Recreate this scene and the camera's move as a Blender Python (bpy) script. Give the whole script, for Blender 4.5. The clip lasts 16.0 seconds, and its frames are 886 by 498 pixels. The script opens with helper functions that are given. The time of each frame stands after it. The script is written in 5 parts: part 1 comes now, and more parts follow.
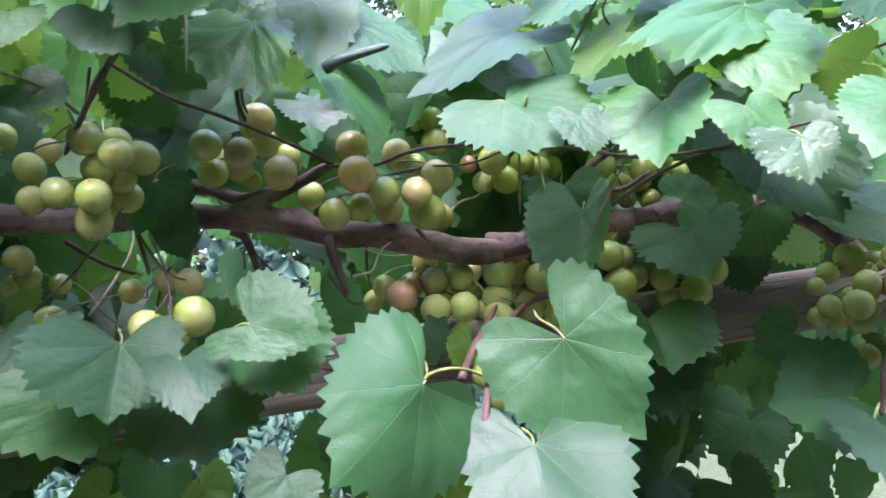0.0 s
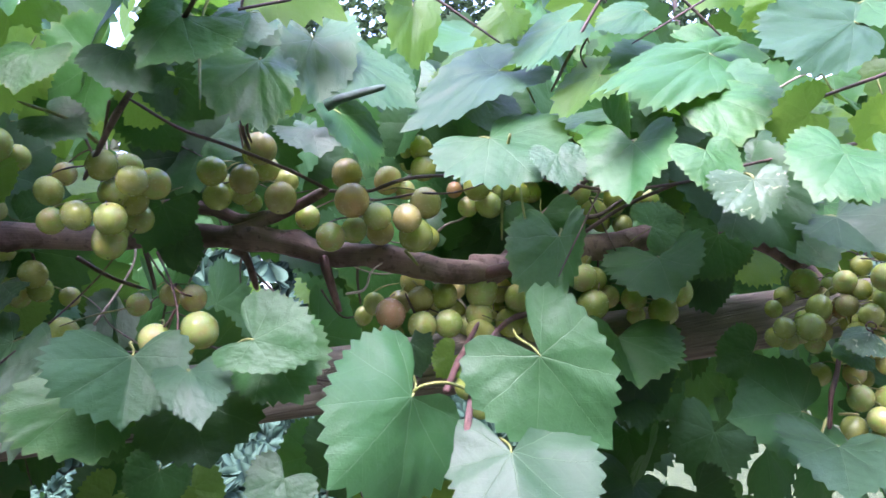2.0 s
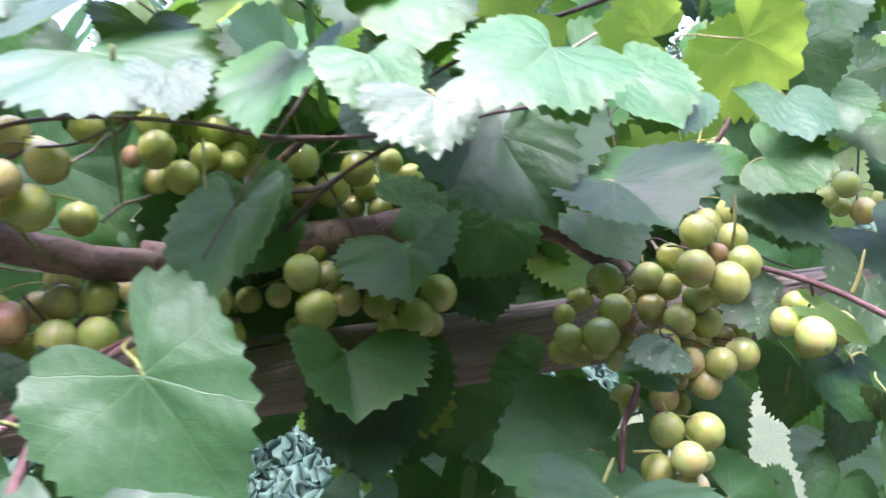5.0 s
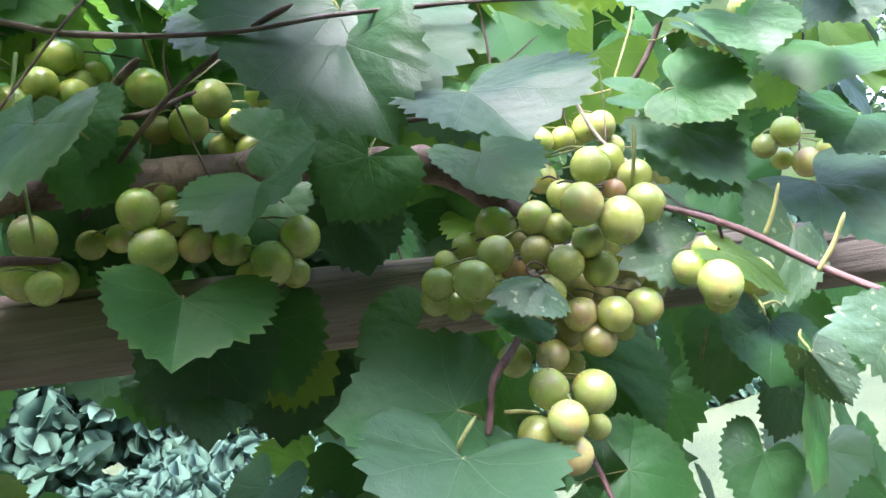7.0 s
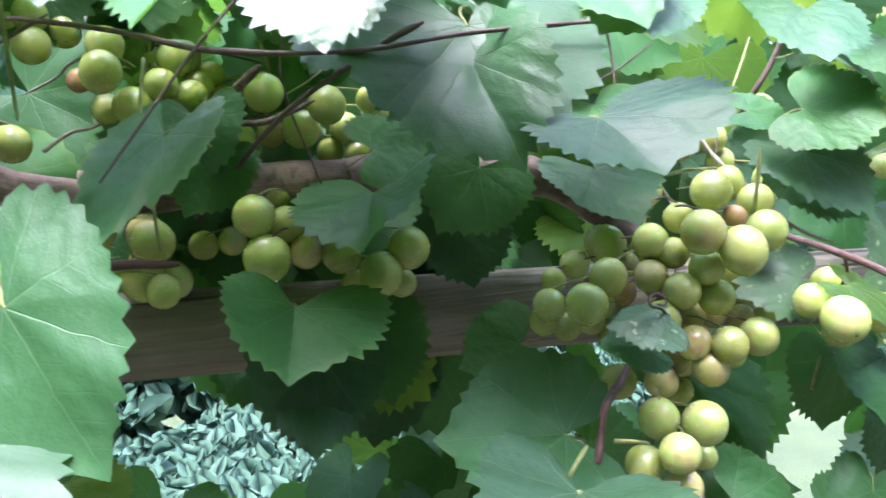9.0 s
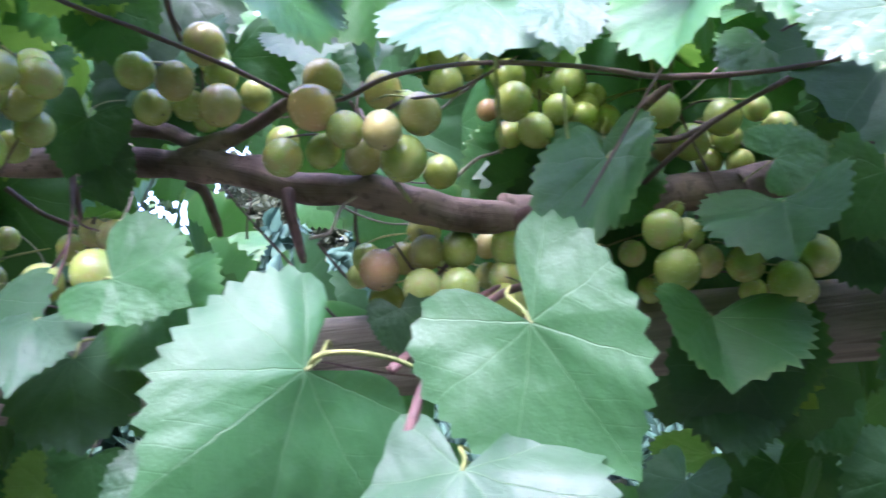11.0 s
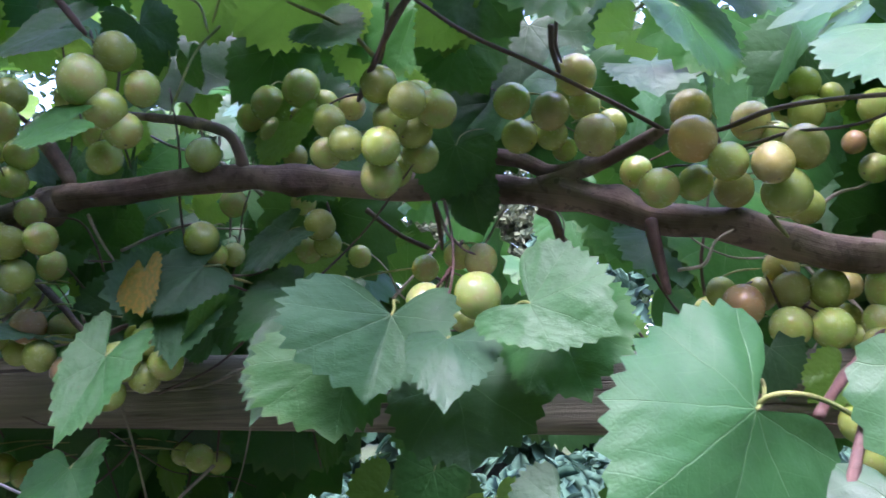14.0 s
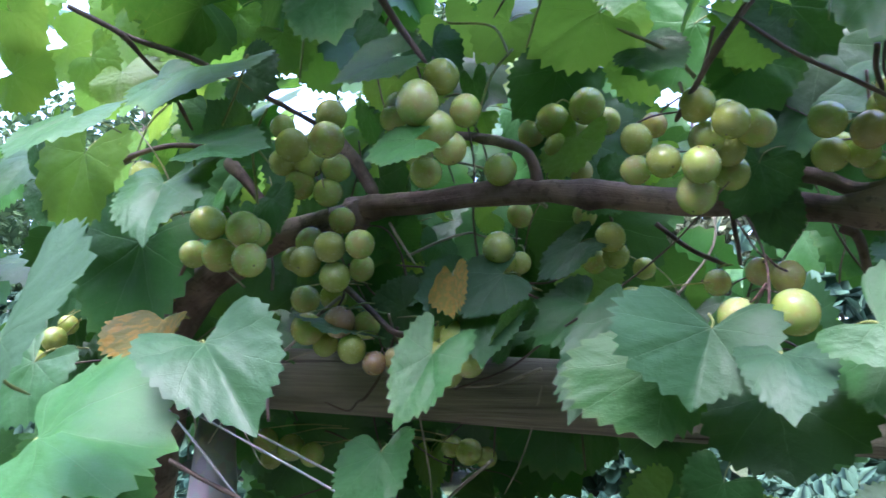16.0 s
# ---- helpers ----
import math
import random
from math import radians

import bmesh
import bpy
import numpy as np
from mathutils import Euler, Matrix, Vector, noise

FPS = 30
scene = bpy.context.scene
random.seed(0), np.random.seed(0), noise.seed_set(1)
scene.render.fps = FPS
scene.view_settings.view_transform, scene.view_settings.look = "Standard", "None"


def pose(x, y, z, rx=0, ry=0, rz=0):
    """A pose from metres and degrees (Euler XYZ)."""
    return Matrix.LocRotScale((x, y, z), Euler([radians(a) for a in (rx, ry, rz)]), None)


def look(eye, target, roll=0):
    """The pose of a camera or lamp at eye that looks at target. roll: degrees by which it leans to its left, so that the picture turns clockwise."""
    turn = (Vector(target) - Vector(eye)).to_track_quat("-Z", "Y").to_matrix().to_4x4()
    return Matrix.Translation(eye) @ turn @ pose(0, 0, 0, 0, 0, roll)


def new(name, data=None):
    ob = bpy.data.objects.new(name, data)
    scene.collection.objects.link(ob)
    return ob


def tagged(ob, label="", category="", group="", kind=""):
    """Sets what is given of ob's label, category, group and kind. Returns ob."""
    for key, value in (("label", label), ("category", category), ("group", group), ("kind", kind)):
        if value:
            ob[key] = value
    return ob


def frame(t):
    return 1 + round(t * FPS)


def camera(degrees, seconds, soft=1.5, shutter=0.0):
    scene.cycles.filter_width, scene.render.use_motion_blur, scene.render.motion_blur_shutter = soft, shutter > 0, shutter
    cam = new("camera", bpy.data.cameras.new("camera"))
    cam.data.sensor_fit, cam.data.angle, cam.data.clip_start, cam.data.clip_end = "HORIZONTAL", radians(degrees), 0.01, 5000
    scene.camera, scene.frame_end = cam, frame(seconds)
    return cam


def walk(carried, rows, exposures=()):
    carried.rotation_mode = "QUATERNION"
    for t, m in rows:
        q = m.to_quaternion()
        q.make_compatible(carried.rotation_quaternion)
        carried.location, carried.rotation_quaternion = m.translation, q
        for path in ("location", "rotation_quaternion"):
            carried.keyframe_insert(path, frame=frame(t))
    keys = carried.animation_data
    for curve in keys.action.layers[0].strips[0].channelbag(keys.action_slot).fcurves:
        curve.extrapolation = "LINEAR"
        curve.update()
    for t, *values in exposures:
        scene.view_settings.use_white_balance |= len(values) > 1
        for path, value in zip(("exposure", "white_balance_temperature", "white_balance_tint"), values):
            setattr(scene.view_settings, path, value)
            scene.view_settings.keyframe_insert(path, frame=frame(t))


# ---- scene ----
cam = camera(57.6, 16.0, 1.5, 0.4)
PATH = [
    (0, (-0.021, -0.595, 1.436), (0.403, 1.356, 1.56), -10.3),
    (0.5, (-0.031, -0.608, 1.437), (0.358, 1.351, 1.551), -9.9),
    (1, (-0.027, -0.629, 1.448), (0.44, 1.311, 1.578), -10.1),
    (1.5, (-0.046, -0.647, 1.444), (0.409, 1.297, 1.56), -9.9),
    (2, (-0.035, -0.64, 1.446), (0.441, 1.298, 1.575), -9.4),
    (2.5, (-0.022, -0.624, 1.449), (0.476, 1.307, 1.603), -9.4),
    (3, (-0.022, -0.593, 1.453), (0.49, 1.321, 1.726), -9.6),
    (3.5, (-0.008, -0.589, 1.456), (0.61, 1.289, 1.758), -10.5),
    (4, (-0.002, -0.601, 1.433), (0.629, 1.28, 1.683), -10.9),
    (4.5, (0.063, -0.565, 1.406), (0.685, 1.325, 1.605), -10.6),
    (5, (0.161, -0.507, 1.397), (0.803, 1.377, 1.592), -10.1),
    (5.2, (0.182, -0.491, 1.392), (0.824, 1.397, 1.547), -9.9),
    (7.3, (0.271, -0.46, 1.343), (0.866, 1.434, 1.582), -9.6),
    (7.5, (0.279, -0.454, 1.343), (0.866, 1.446, 1.562), -9.2),
    (8, (0.288, -0.457, 1.349), (0.87, 1.448, 1.532), -7.4),
    (8.2, (0.282, -0.461, 1.355), (0.834, 1.453, 1.532), -6.9),
    (10.3, (0.161, -0.459, 1.392), (0.398, 1.518, 1.588), -7.6),
    (10.5, (0.154, -0.463, 1.393), (0.313, 1.521, 1.589), -7.3),
    (11, (0.114, -0.471, 1.395), (0.095, 1.515, 1.632), -6.9),
    (11.5, (0.084, -0.475, 1.404), (-0.075, 1.503, 1.657), -6.5),
    (12, (0.059, -0.488, 1.407), (-0.222, 1.473, 1.682), -5.8),
    (12.5, (0.045, -0.488, 1.4), (-0.333, 1.455, 1.685), -5.3),
    (13, (0.03, -0.481, 1.401), (-0.34, 1.464, 1.688), -4.8),
    (13.5, (0.019, -0.478, 1.405), (-0.369, 1.461, 1.702), -3.8),
    (14, (0.005, -0.485, 1.407), (-0.422, 1.44, 1.739), -2.7),
    (14.5, (-0.01, -0.498, 1.41), (-0.533, 1.402, 1.75), -1.5),
    (15, (-0.023, -0.518, 1.405), (-0.702, 1.333, 1.741), -0.2),
    (15.5, (-0.043, -0.532, 1.407), (-0.802, 1.286, 1.752), 0.3),
    (16, (-0.067, -0.538, 1.407), (-0.879, 1.255, 1.76), 0.9),
]
walk(cam, [(t, look(eye, target, roll)) for t, eye, target, roll in PATH], [(0.0, 3.5, 5660, 38), (2.5, 3.46, 5610, 46), (3.5, 2.88, 5460, 53), (4.0, 3.05, 5430, 53), (4.5, 3.56, 5530, 52), (5.0, 3.61, 5760, 48), (8.0, 3.94, 5780, 28), (10.5, 3.9, 5310, 37), (11.5, 3.66, 5410, 46), (12.5, 3.63, 5630, 52), (13.5, 3.42, 5680, 40), (14.5, 3.5, 5400, 35), (16.0, 3.53, 5460, 28)])

# ---- world, sun and exposure ----
world = bpy.data.worlds.new("sky")
scene.world = world
world.use_nodes = True
wn, wl = world.node_tree.nodes, world.node_tree.links
sky = wn.new("ShaderNodeTexSky")
sky.sky_type, sky.sun_disc = "NISHITA", False
sky.sun_elevation, sky.sun_rotation = radians(64), radians(194)
sky.air_density, sky.dust_density, sky.ozone_density = 1.0, 4.0, 1.0
wn["Background"].inputs[1].default_value = 0.15
wl.new(sky.outputs[0], wn["Background"].inputs[0])
sun = new("sun", bpy.data.lights.new("sun", "SUN"))
sun.data.energy, sun.data.angle, sun.data.color = 0.56, radians(32), (1.0, 0.99, 0.97)
sun.matrix_world = look((-0.6, -2.6, 5.4), (0, 0, 0))


# ---- materials ----
def material(name):
    m = bpy.data.materials.new(name)
    m.use_nodes = True
    return m, m.node_tree.nodes, m.node_tree.links, m.node_tree.nodes["Principled BSDF"]


def node(nodes, links, kind, inputs=(), **settings):
    n = nodes.new(kind)
    for key, value in settings.items():
        setattr(n, key, value)
    for key, value in dict(inputs).items():
        if isinstance(value, bpy.types.NodeSocket):
            links.new(value, n.inputs[key])
        else:
            n.inputs[key].default_value = value
    return n


def ramp(nodes, links, fac, *stops):
    n = nodes.new("ShaderNodeValToRGB")
    while len(n.color_ramp.elements) < len(stops):
        n.color_ramp.elements.new(0.5)
    for e, (at, colour) in zip(n.color_ramp.elements, stops):
        e.position, e.color = at, (*colour, 1) if len(colour) == 3 else colour
    links.new(fac, n.inputs[0])
    return n.outputs[0]


def maths(nodes, links, op, *values):
    n = nodes.new("ShaderNodeMath")
    n.operation = op
    for i, v in enumerate(values):
        if isinstance(v, bpy.types.NodeSocket):
            links.new(v, n.inputs[i])
        else:
            n.inputs[i].default_value = v
    return n.outputs[0]


def mixed(nodes, links, fac, a, b, mode="MIX"):
    n = nodes.new("ShaderNodeMix")
    n.data_type, n.blend_type = "RGBA", mode
    for socket, v in ((n.inputs[0], fac), (n.inputs[6], a), (n.inputs[7], b)):
        if isinstance(v, bpy.types.NodeSocket):
            links.new(v, socket)
        else:
            socket.default_value = (*v, 1) if isinstance(v, tuple) and len(v) == 3 else v
    return n.outputs[2]


def leaf_material(name, dark, light, vein, margin, mottle, glow, rough, thinness=0.16):
    m, n, l, bsdf = material(name)
    uv = node(n, l, "ShaderNodeUVMap", uv_map="blade").outputs[0]
    edge = node(n, l, "ShaderNodeUVMap", uv_map="edge").outputs[0]
    isle = node(n, l, "ShaderNodeNewGeometry").outputs["Random Per Island"]
    rnd = maths(n, l, "FRACT", maths(n, l, "ADD", node(n, l, "ShaderNodeObjectInfo").outputs["Random"], isle))
    bent = node(n, l, "ShaderNodeTexNoise", {"Vector": uv, "Scale": 4.0, "Detail": 2.0}).outputs["Color"]
    bent = node(n, l, "ShaderNodeVectorMath", {0: bent, 1: (0.5, 0.5, 0.5)}, operation="SUBTRACT").outputs[0]
    bent = node(n, l, "ShaderNodeVectorMath", {0: bent, 1: (0.06, 0.06, 0), 2: uv}, operation="MULTIPLY_ADD").outputs[0]
    xyz = node(n, l, "ShaderNodeSeparateXYZ", {0: bent})
    ax = maths(n, l, "ABSOLUTE", xyz.outputs[0])
    angle = maths(n, l, "ARCTAN2", ax, xyz.outputs[1])
    dist = node(n, l, "ShaderNodeVectorMath", {0: uv}, operation="LENGTH").outputs["Value"]
    off = maths(n, l, "PINGPONG", angle, 0.366)
    u = maths(n, l, "MULTIPLY", dist, maths(n, l, "COSINE", off))
    v = maths(n, l, "MULTIPLY", dist, maths(n, l, "SINE", off))
    width = maths(n, l, "MULTIPLY_ADD", u, -0.006, 0.0078)
    main = maths(n, l, "SUBTRACT", 1.0, maths(n, l, "DIVIDE", v, width))
    main = maths(n, l, "MAXIMUM", main, 0.0)
    phase = maths(n, l, "FRACT", maths(n, l, "MULTIPLY", maths(n, l, "SUBTRACT", u, maths(n, l, "MULTIPLY", v, 0.75)), 6.0))
    side = maths(n, l, "ABSOLUTE", maths(n, l, "SUBTRACT", phase, 0.5))
    side_line = maths(n, l, "MAXIMUM", maths(n, l, "MULTIPLY_ADD", side, 14.0, -6.25), 0.0)
    veins = maths(n, l, "MINIMUM", maths(n, l, "ADD", main, maths(n, l, "MULTIPLY", side_line, 0.3)), 1.0)
    where = node(n, l, "ShaderNodeVectorMath", {0: uv, 1: node(n, l, "ShaderNodeCombineXYZ", {0: maths(n, l, "MULTIPLY", rnd, 37.0), 1: rnd, 2: 0.0}).outputs[0]}, operation="ADD").outputs[0]
    big = node(n, l, "ShaderNodeTexNoise", {"Vector": where, "Scale": 2.6, "Detail": 3.0}).outputs[0]
    fine = node(n, l, "ShaderNodeTexNoise", {"Vector": where, "Scale": 30.0, "Detail": 4.0}).outputs[0]
    cells = node(n, l, "ShaderNodeTexVoronoi", {"Vector": where, "Scale": 34.0}, feature="DISTANCE_TO_EDGE").outputs[0]
    base = mixed(n, l, maths(n, l, "MULTIPLY_ADD", fine, 0.5, maths(n, l, "MULTIPLY", big, 0.5)), dark, light)
    hue = node(n, l, "ShaderNodeHueSaturation", {"Hue": maths(n, l, "MULTIPLY_ADD", rnd, -0.035, 0.515), "Saturation": maths(n, l, "MULTIPLY_ADD", rnd, 0.25, 0.85), "Value": maths(n, l, "MULTIPLY_ADD", rnd, 0.55, 0.7), "Color": base}).outputs[0]
    col = mixed(n, l, maths(n, l, "MULTIPLY", veins, 0.42), hue, vein)
    rim = maths(n, l, "SMOOTH_MIN", 1.0, maths(n, l, "MAXIMUM", maths(n, l, "MULTIPLY", maths(n, l, "SUBTRACT", maths(n, l, "ADD", node(n, l, "ShaderNodeSeparateXYZ", {0: edge}).outputs[0], maths(n, l, "MULTIPLY", big, 0.25)), 1.02), 7.0), 0.0), 0.1)
    col = mixed(n, l, maths(n, l, "MULTIPLY", rim, maths(n, l, "MAXIMUM", maths(n, l, "MULTIPLY_ADD", rnd, 0.6, -0.32), 0.0)), col, margin)
    spots = node(n, l, "ShaderNodeTexNoise", {"Vector": where, "Scale": 6.5, "Detail": 2.0}).outputs[0]
    spot = maths(n, l, "MINIMUM", maths(n, l, "MAXIMUM", maths(n, l, "MULTIPLY", maths(n, l, "SUBTRACT", spots, mottle), 14.0), 0.0), 0.75)
    col = mixed(n, l, spot, col, margin)
    # paler grey-green blotches at random over the blade
    blotch = node(n, l, "ShaderNodeTexNoise", {"Vector": where, "Scale": 9.0, "Detail": 5.0, "Roughness": 0.7}).outputs[0]
    col = mixed(n, l, maths(n, l, "MULTIPLY", ramp(n, l, blotch, (0.5, (0, 0, 0)), (0.72, (1, 1, 1))), 0.16), col, (0.08, 0.14, 0.09))
    freckle = node(n, l, "ShaderNodeTexVoronoi", {"Vector": where, "Scale": 11.0}).outputs[0]
    hurt = maths(n, l, "LESS_THAN", freckle, maths(n, l, "MULTIPLY", maths(n, l, "GREATER_THAN", rnd, 0.7), 0.055))
    col = mixed(n, l, hurt, col, (0.11, 0.07, 0.03))
    ripple = maths(n, l, "MULTIPLY", maths(n, l, "COSINE", maths(n, l, "MULTIPLY", phase, 6.283)), 0.045)
    pucker = node(n, l, "ShaderNodeTexNoise", {"Vector": where, "Scale": 8.0, "Detail": 2.0}).outputs[0]
    ripple = maths(n, l, "ADD", ripple, maths(n, l, "MULTIPLY", pucker, 0.36))
    height = maths(n, l, "ADD", maths(n, l, "ADD", maths(n, l, "MULTIPLY", veins, -0.16), ripple), maths(n, l, "ADD", maths(n, l, "MULTIPLY", big, 0.6), maths(n, l, "MULTIPLY", cells, 0.1)))
    bump = node(n, l, "ShaderNodeBump", {"Strength": 0.5, "Distance": 0.0025, "Height": height}).outputs[0]
    l.new(col, bsdf.inputs["Base Color"])
    l.new(bump, bsdf.inputs["Normal"])
    l.new(maths(n, l, "MULTIPLY_ADD", blotch, 0.3, rough - 0.06), bsdf.inputs["Roughness"])
    bsdf.inputs["Specular IOR Level"].default_value = 0.36
    thin = node(n, l, "ShaderNodeBsdfTranslucent", {"Color": mixed(n, l, 0.6, col, glow), "Normal": bump})
    both = node(n, l, "ShaderNodeMixShader", {0: thinness, 1: bsdf.outputs[0], 2: thin.outputs[0]})
    l.new(both.outputs[0], n["Material Output"].inputs[0])
    return m


LEAF = {
    "g": leaf_material("vine_leaf", (0.015, 0.072, 0.020), (0.037, 0.130, 0.040), (0.14, 0.24, 0.11), (0.22, 0.29, 0.08), 0.77, (0.20, 0.46, 0.03), 0.40, 0.24),
    # t: thin young leaf; a backlit look is also put into its colour
    "t": leaf_material("young_and_backlit_vine_leaf", (0.050, 0.135, 0.020), (0.090, 0.215, 0.036), (0.22, 0.33, 0.10), (0.34, 0.40, 0.08), 0.72, (0.52, 0.80, 0.08), 0.36, 0.55),
    "v": leaf_material("mottled_vine_leaf", (0.036, 0.096, 0.040), (0.075, 0.160, 0.070), (0.24, 0.32, 0.13), (0.30, 0.38, 0.19), 0.62, (0.30, 0.50, 0.06), 0.34),
    "y": leaf_material("yellowing_vine_leaf", (0.100, 0.150, 0.022), (0.320, 0.270, 0.035), (0.28, 0.22, 0.06), (0.45, 0.24, 0.03), 0.50, (0.55, 0.40, 0.03), 0.42, 0.4),
}


def grape_material(name, low, high, blush):
    m, n, l, bsdf = material(name)
    info = node(n, l, "ShaderNodeObjectInfo")
    rnd = info.outputs["Random"]
    at = node(n, l, "ShaderNodeTexCoord").outputs["Object"]
    shift = node(n, l, "ShaderNodeVectorMath", {0: at, 1: node(n, l, "ShaderNodeCombineXYZ", {0: maths(n, l, "MULTIPLY", rnd, 91.0), 1: rnd, 2: 0.0}).outputs[0]}, operation="ADD").outputs[0]
    cloud = node(n, l, "ShaderNodeTexNoise", {"Vector": shift, "Scale": 1.3, "Detail": 3.0}).outputs[0]
    base = mixed(n, l, ramp(n, l, cloud, (0.3, (0, 0, 0)), (0.7, (1, 1, 1))), low, high)
    side = maths(n, l, "MAXIMUM", maths(n, l, "MULTIPLY_ADD", cloud, 3.0, maths(n, l, "MULTIPLY_ADD", rnd, 1.0, -2.1)), 0.0)
    base = mixed(n, l, maths(n, l, "MINIMUM", side, 0.7), base, blush)
    base = node(n, l, "ShaderNodeHueSaturation", {"Hue": maths(n, l, "MULTIPLY_ADD", rnd, 0.03, 0.485), "Value": maths(n, l, "MULTIPLY_ADD", rnd, 0.35, 0.8), "Color": base}).outputs[0]
    dots = node(n, l, "ShaderNodeTexVoronoi", {"Vector": shift, "Scale": 7.0}).outputs[0]
    speck = maths(n, l, "LESS_THAN", dots, 0.075)
    base = mixed(n, l, maths(n, l, "MULTIPLY", speck, 0.1), base, (0.42, 0.33, 0.16))
    haze = node(n, l, "ShaderNodeTexNoise", {"Vector": shift, "Scale": 4.0, "Detail": 5.0}).outputs[0]
    l.new(base, bsdf.inputs["Base Color"])
    l.new(maths(n, l, "MULTIPLY_ADD", haze, 0.2, 0.15), bsdf.inputs["Roughness"])
    bsdf.inputs["Specular IOR Level"].default_value = 0.6
    bsdf.inputs["Subsurface Weight"].default_value = 0.6
    bsdf.inputs["Subsurface Radius"].default_value = (1.0, 0.9, 0.3)
    bsdf.inputs["Subsurface Scale"].default_value = 0.012
    bump = node(n, l, "ShaderNodeBump", {"Strength": 0.04, "Distance": 0.001, "Height": haze}).outputs[0]
    l.new(bump, bsdf.inputs["Normal"])
    return m


GRAPE = {
    "g": grape_material("green_grape_skin", (0.330, 0.420, 0.100), (0.440, 0.520, 0.170), (0.36, 0.27, 0.11)),
    "b": grape_material("bronze_grape_skin", (0.400, 0.395, 0.130), (0.510, 0.490, 0.200), (0.36, 0.23, 0.12)),
    "o": grape_material("orange_grape_skin", (0.480, 0.340, 0.140), (0.560, 0.420, 0.190), (0.50, 0.30, 0.13)),
    "r": grape_material("ruddy_grape_skin", (0.320, 0.220, 0.110), (0.410, 0.290, 0.150), (0.34, 0.17, 0.10)),
}


def bark_material(name, low, high, scale, rough=0.8):
    m, n, l, bsdf = material(name)
    at = node(n, l, "ShaderNodeTexCoord").outputs["Object"]
    uv = node(n, l, "ShaderNodeUVMap", uv_map="run").outputs[0]
    long = node(n, l, "ShaderNodeMapping", {"Vector": uv, "Scale": (scale * 0.12, scale * 0.01, 1)}).outputs[0]
    strip = node(n, l, "ShaderNodeTexNoise", {"Vector": long, "Scale": 9.0, "Detail": 6.0, "Distortion": 0.5}).outputs[0]
    patch = node(n, l, "ShaderNodeTexNoise", {"Vector": at, "Scale": 28.0, "Detail": 5.0}).outputs[0]
    ring = node(n, l, "ShaderNodeTexNoise", {"Vector": at, "Scale": 160.0, "Detail": 4.0}).outputs[0]
    fac = maths(n, l, "ADD", maths(n, l, "MULTIPLY", strip, 0.15), maths(n, l, "MULTIPLY", patch, 0.85))
    base = mixed(n, l, ramp(n, l, fac, (0.38, (0, 0, 0)), (0.60, (1, 1, 1))), low, high)
    base = mixed(n, l, maths(n, l, "MULTIPLY", maths(n, l, "GREATER_THAN", ring, 0.6), 0.4), base, tuple(c * 0.45 for c in low))
    l.new(base, bsdf.inputs["Base Color"])
    bsdf.inputs["Roughness"].default_value = rough
    height = maths(n, l, "ADD", maths(n, l, "MULTIPLY", strip, 0.15), maths(n, l, "ADD", maths(n, l, "MULTIPLY", ring, 0.5), maths(n, l, "MULTIPLY", patch, 1.2)))
    l.new(node(n, l, "ShaderNodeBump", {"Strength": 0.7, "Distance": 0.003, "Height": height}).outputs[0], bsdf.inputs["Normal"])
    return m


WOOD = {
    "bark": bark_material("old_vine_bark", (0.080, 0.054, 0.042), (0.270, 0.196, 0.158), 60),
    "brown": bark_material("brown_cane", (0.060, 0.040, 0.030), (0.125, 0.085, 0.062), 90, 0.6),
    "red": bark_material("reddish_cane", (0.070, 0.034, 0.028), (0.140, 0.076, 0.060), 90, 0.55),
    "yellow": bark_material("green_stalk", (0.170, 0.230, 0.060), (0.300, 0.310, 0.085), 90, 0.5),
    "roll": bark_material("rolled_leaf", (0.035, 0.085, 0.050), (0.055, 0.125, 0.070), 90, 0.4),
    "grey": bark_material("dry_tendril", (0.200, 0.180, 0.130), (0.330, 0.300, 0.220), 90, 0.7),
    "trunk": bark_material("tree_bark", (0.060, 0.048, 0.038), (0.150, 0.120, 0.095), 6),
}


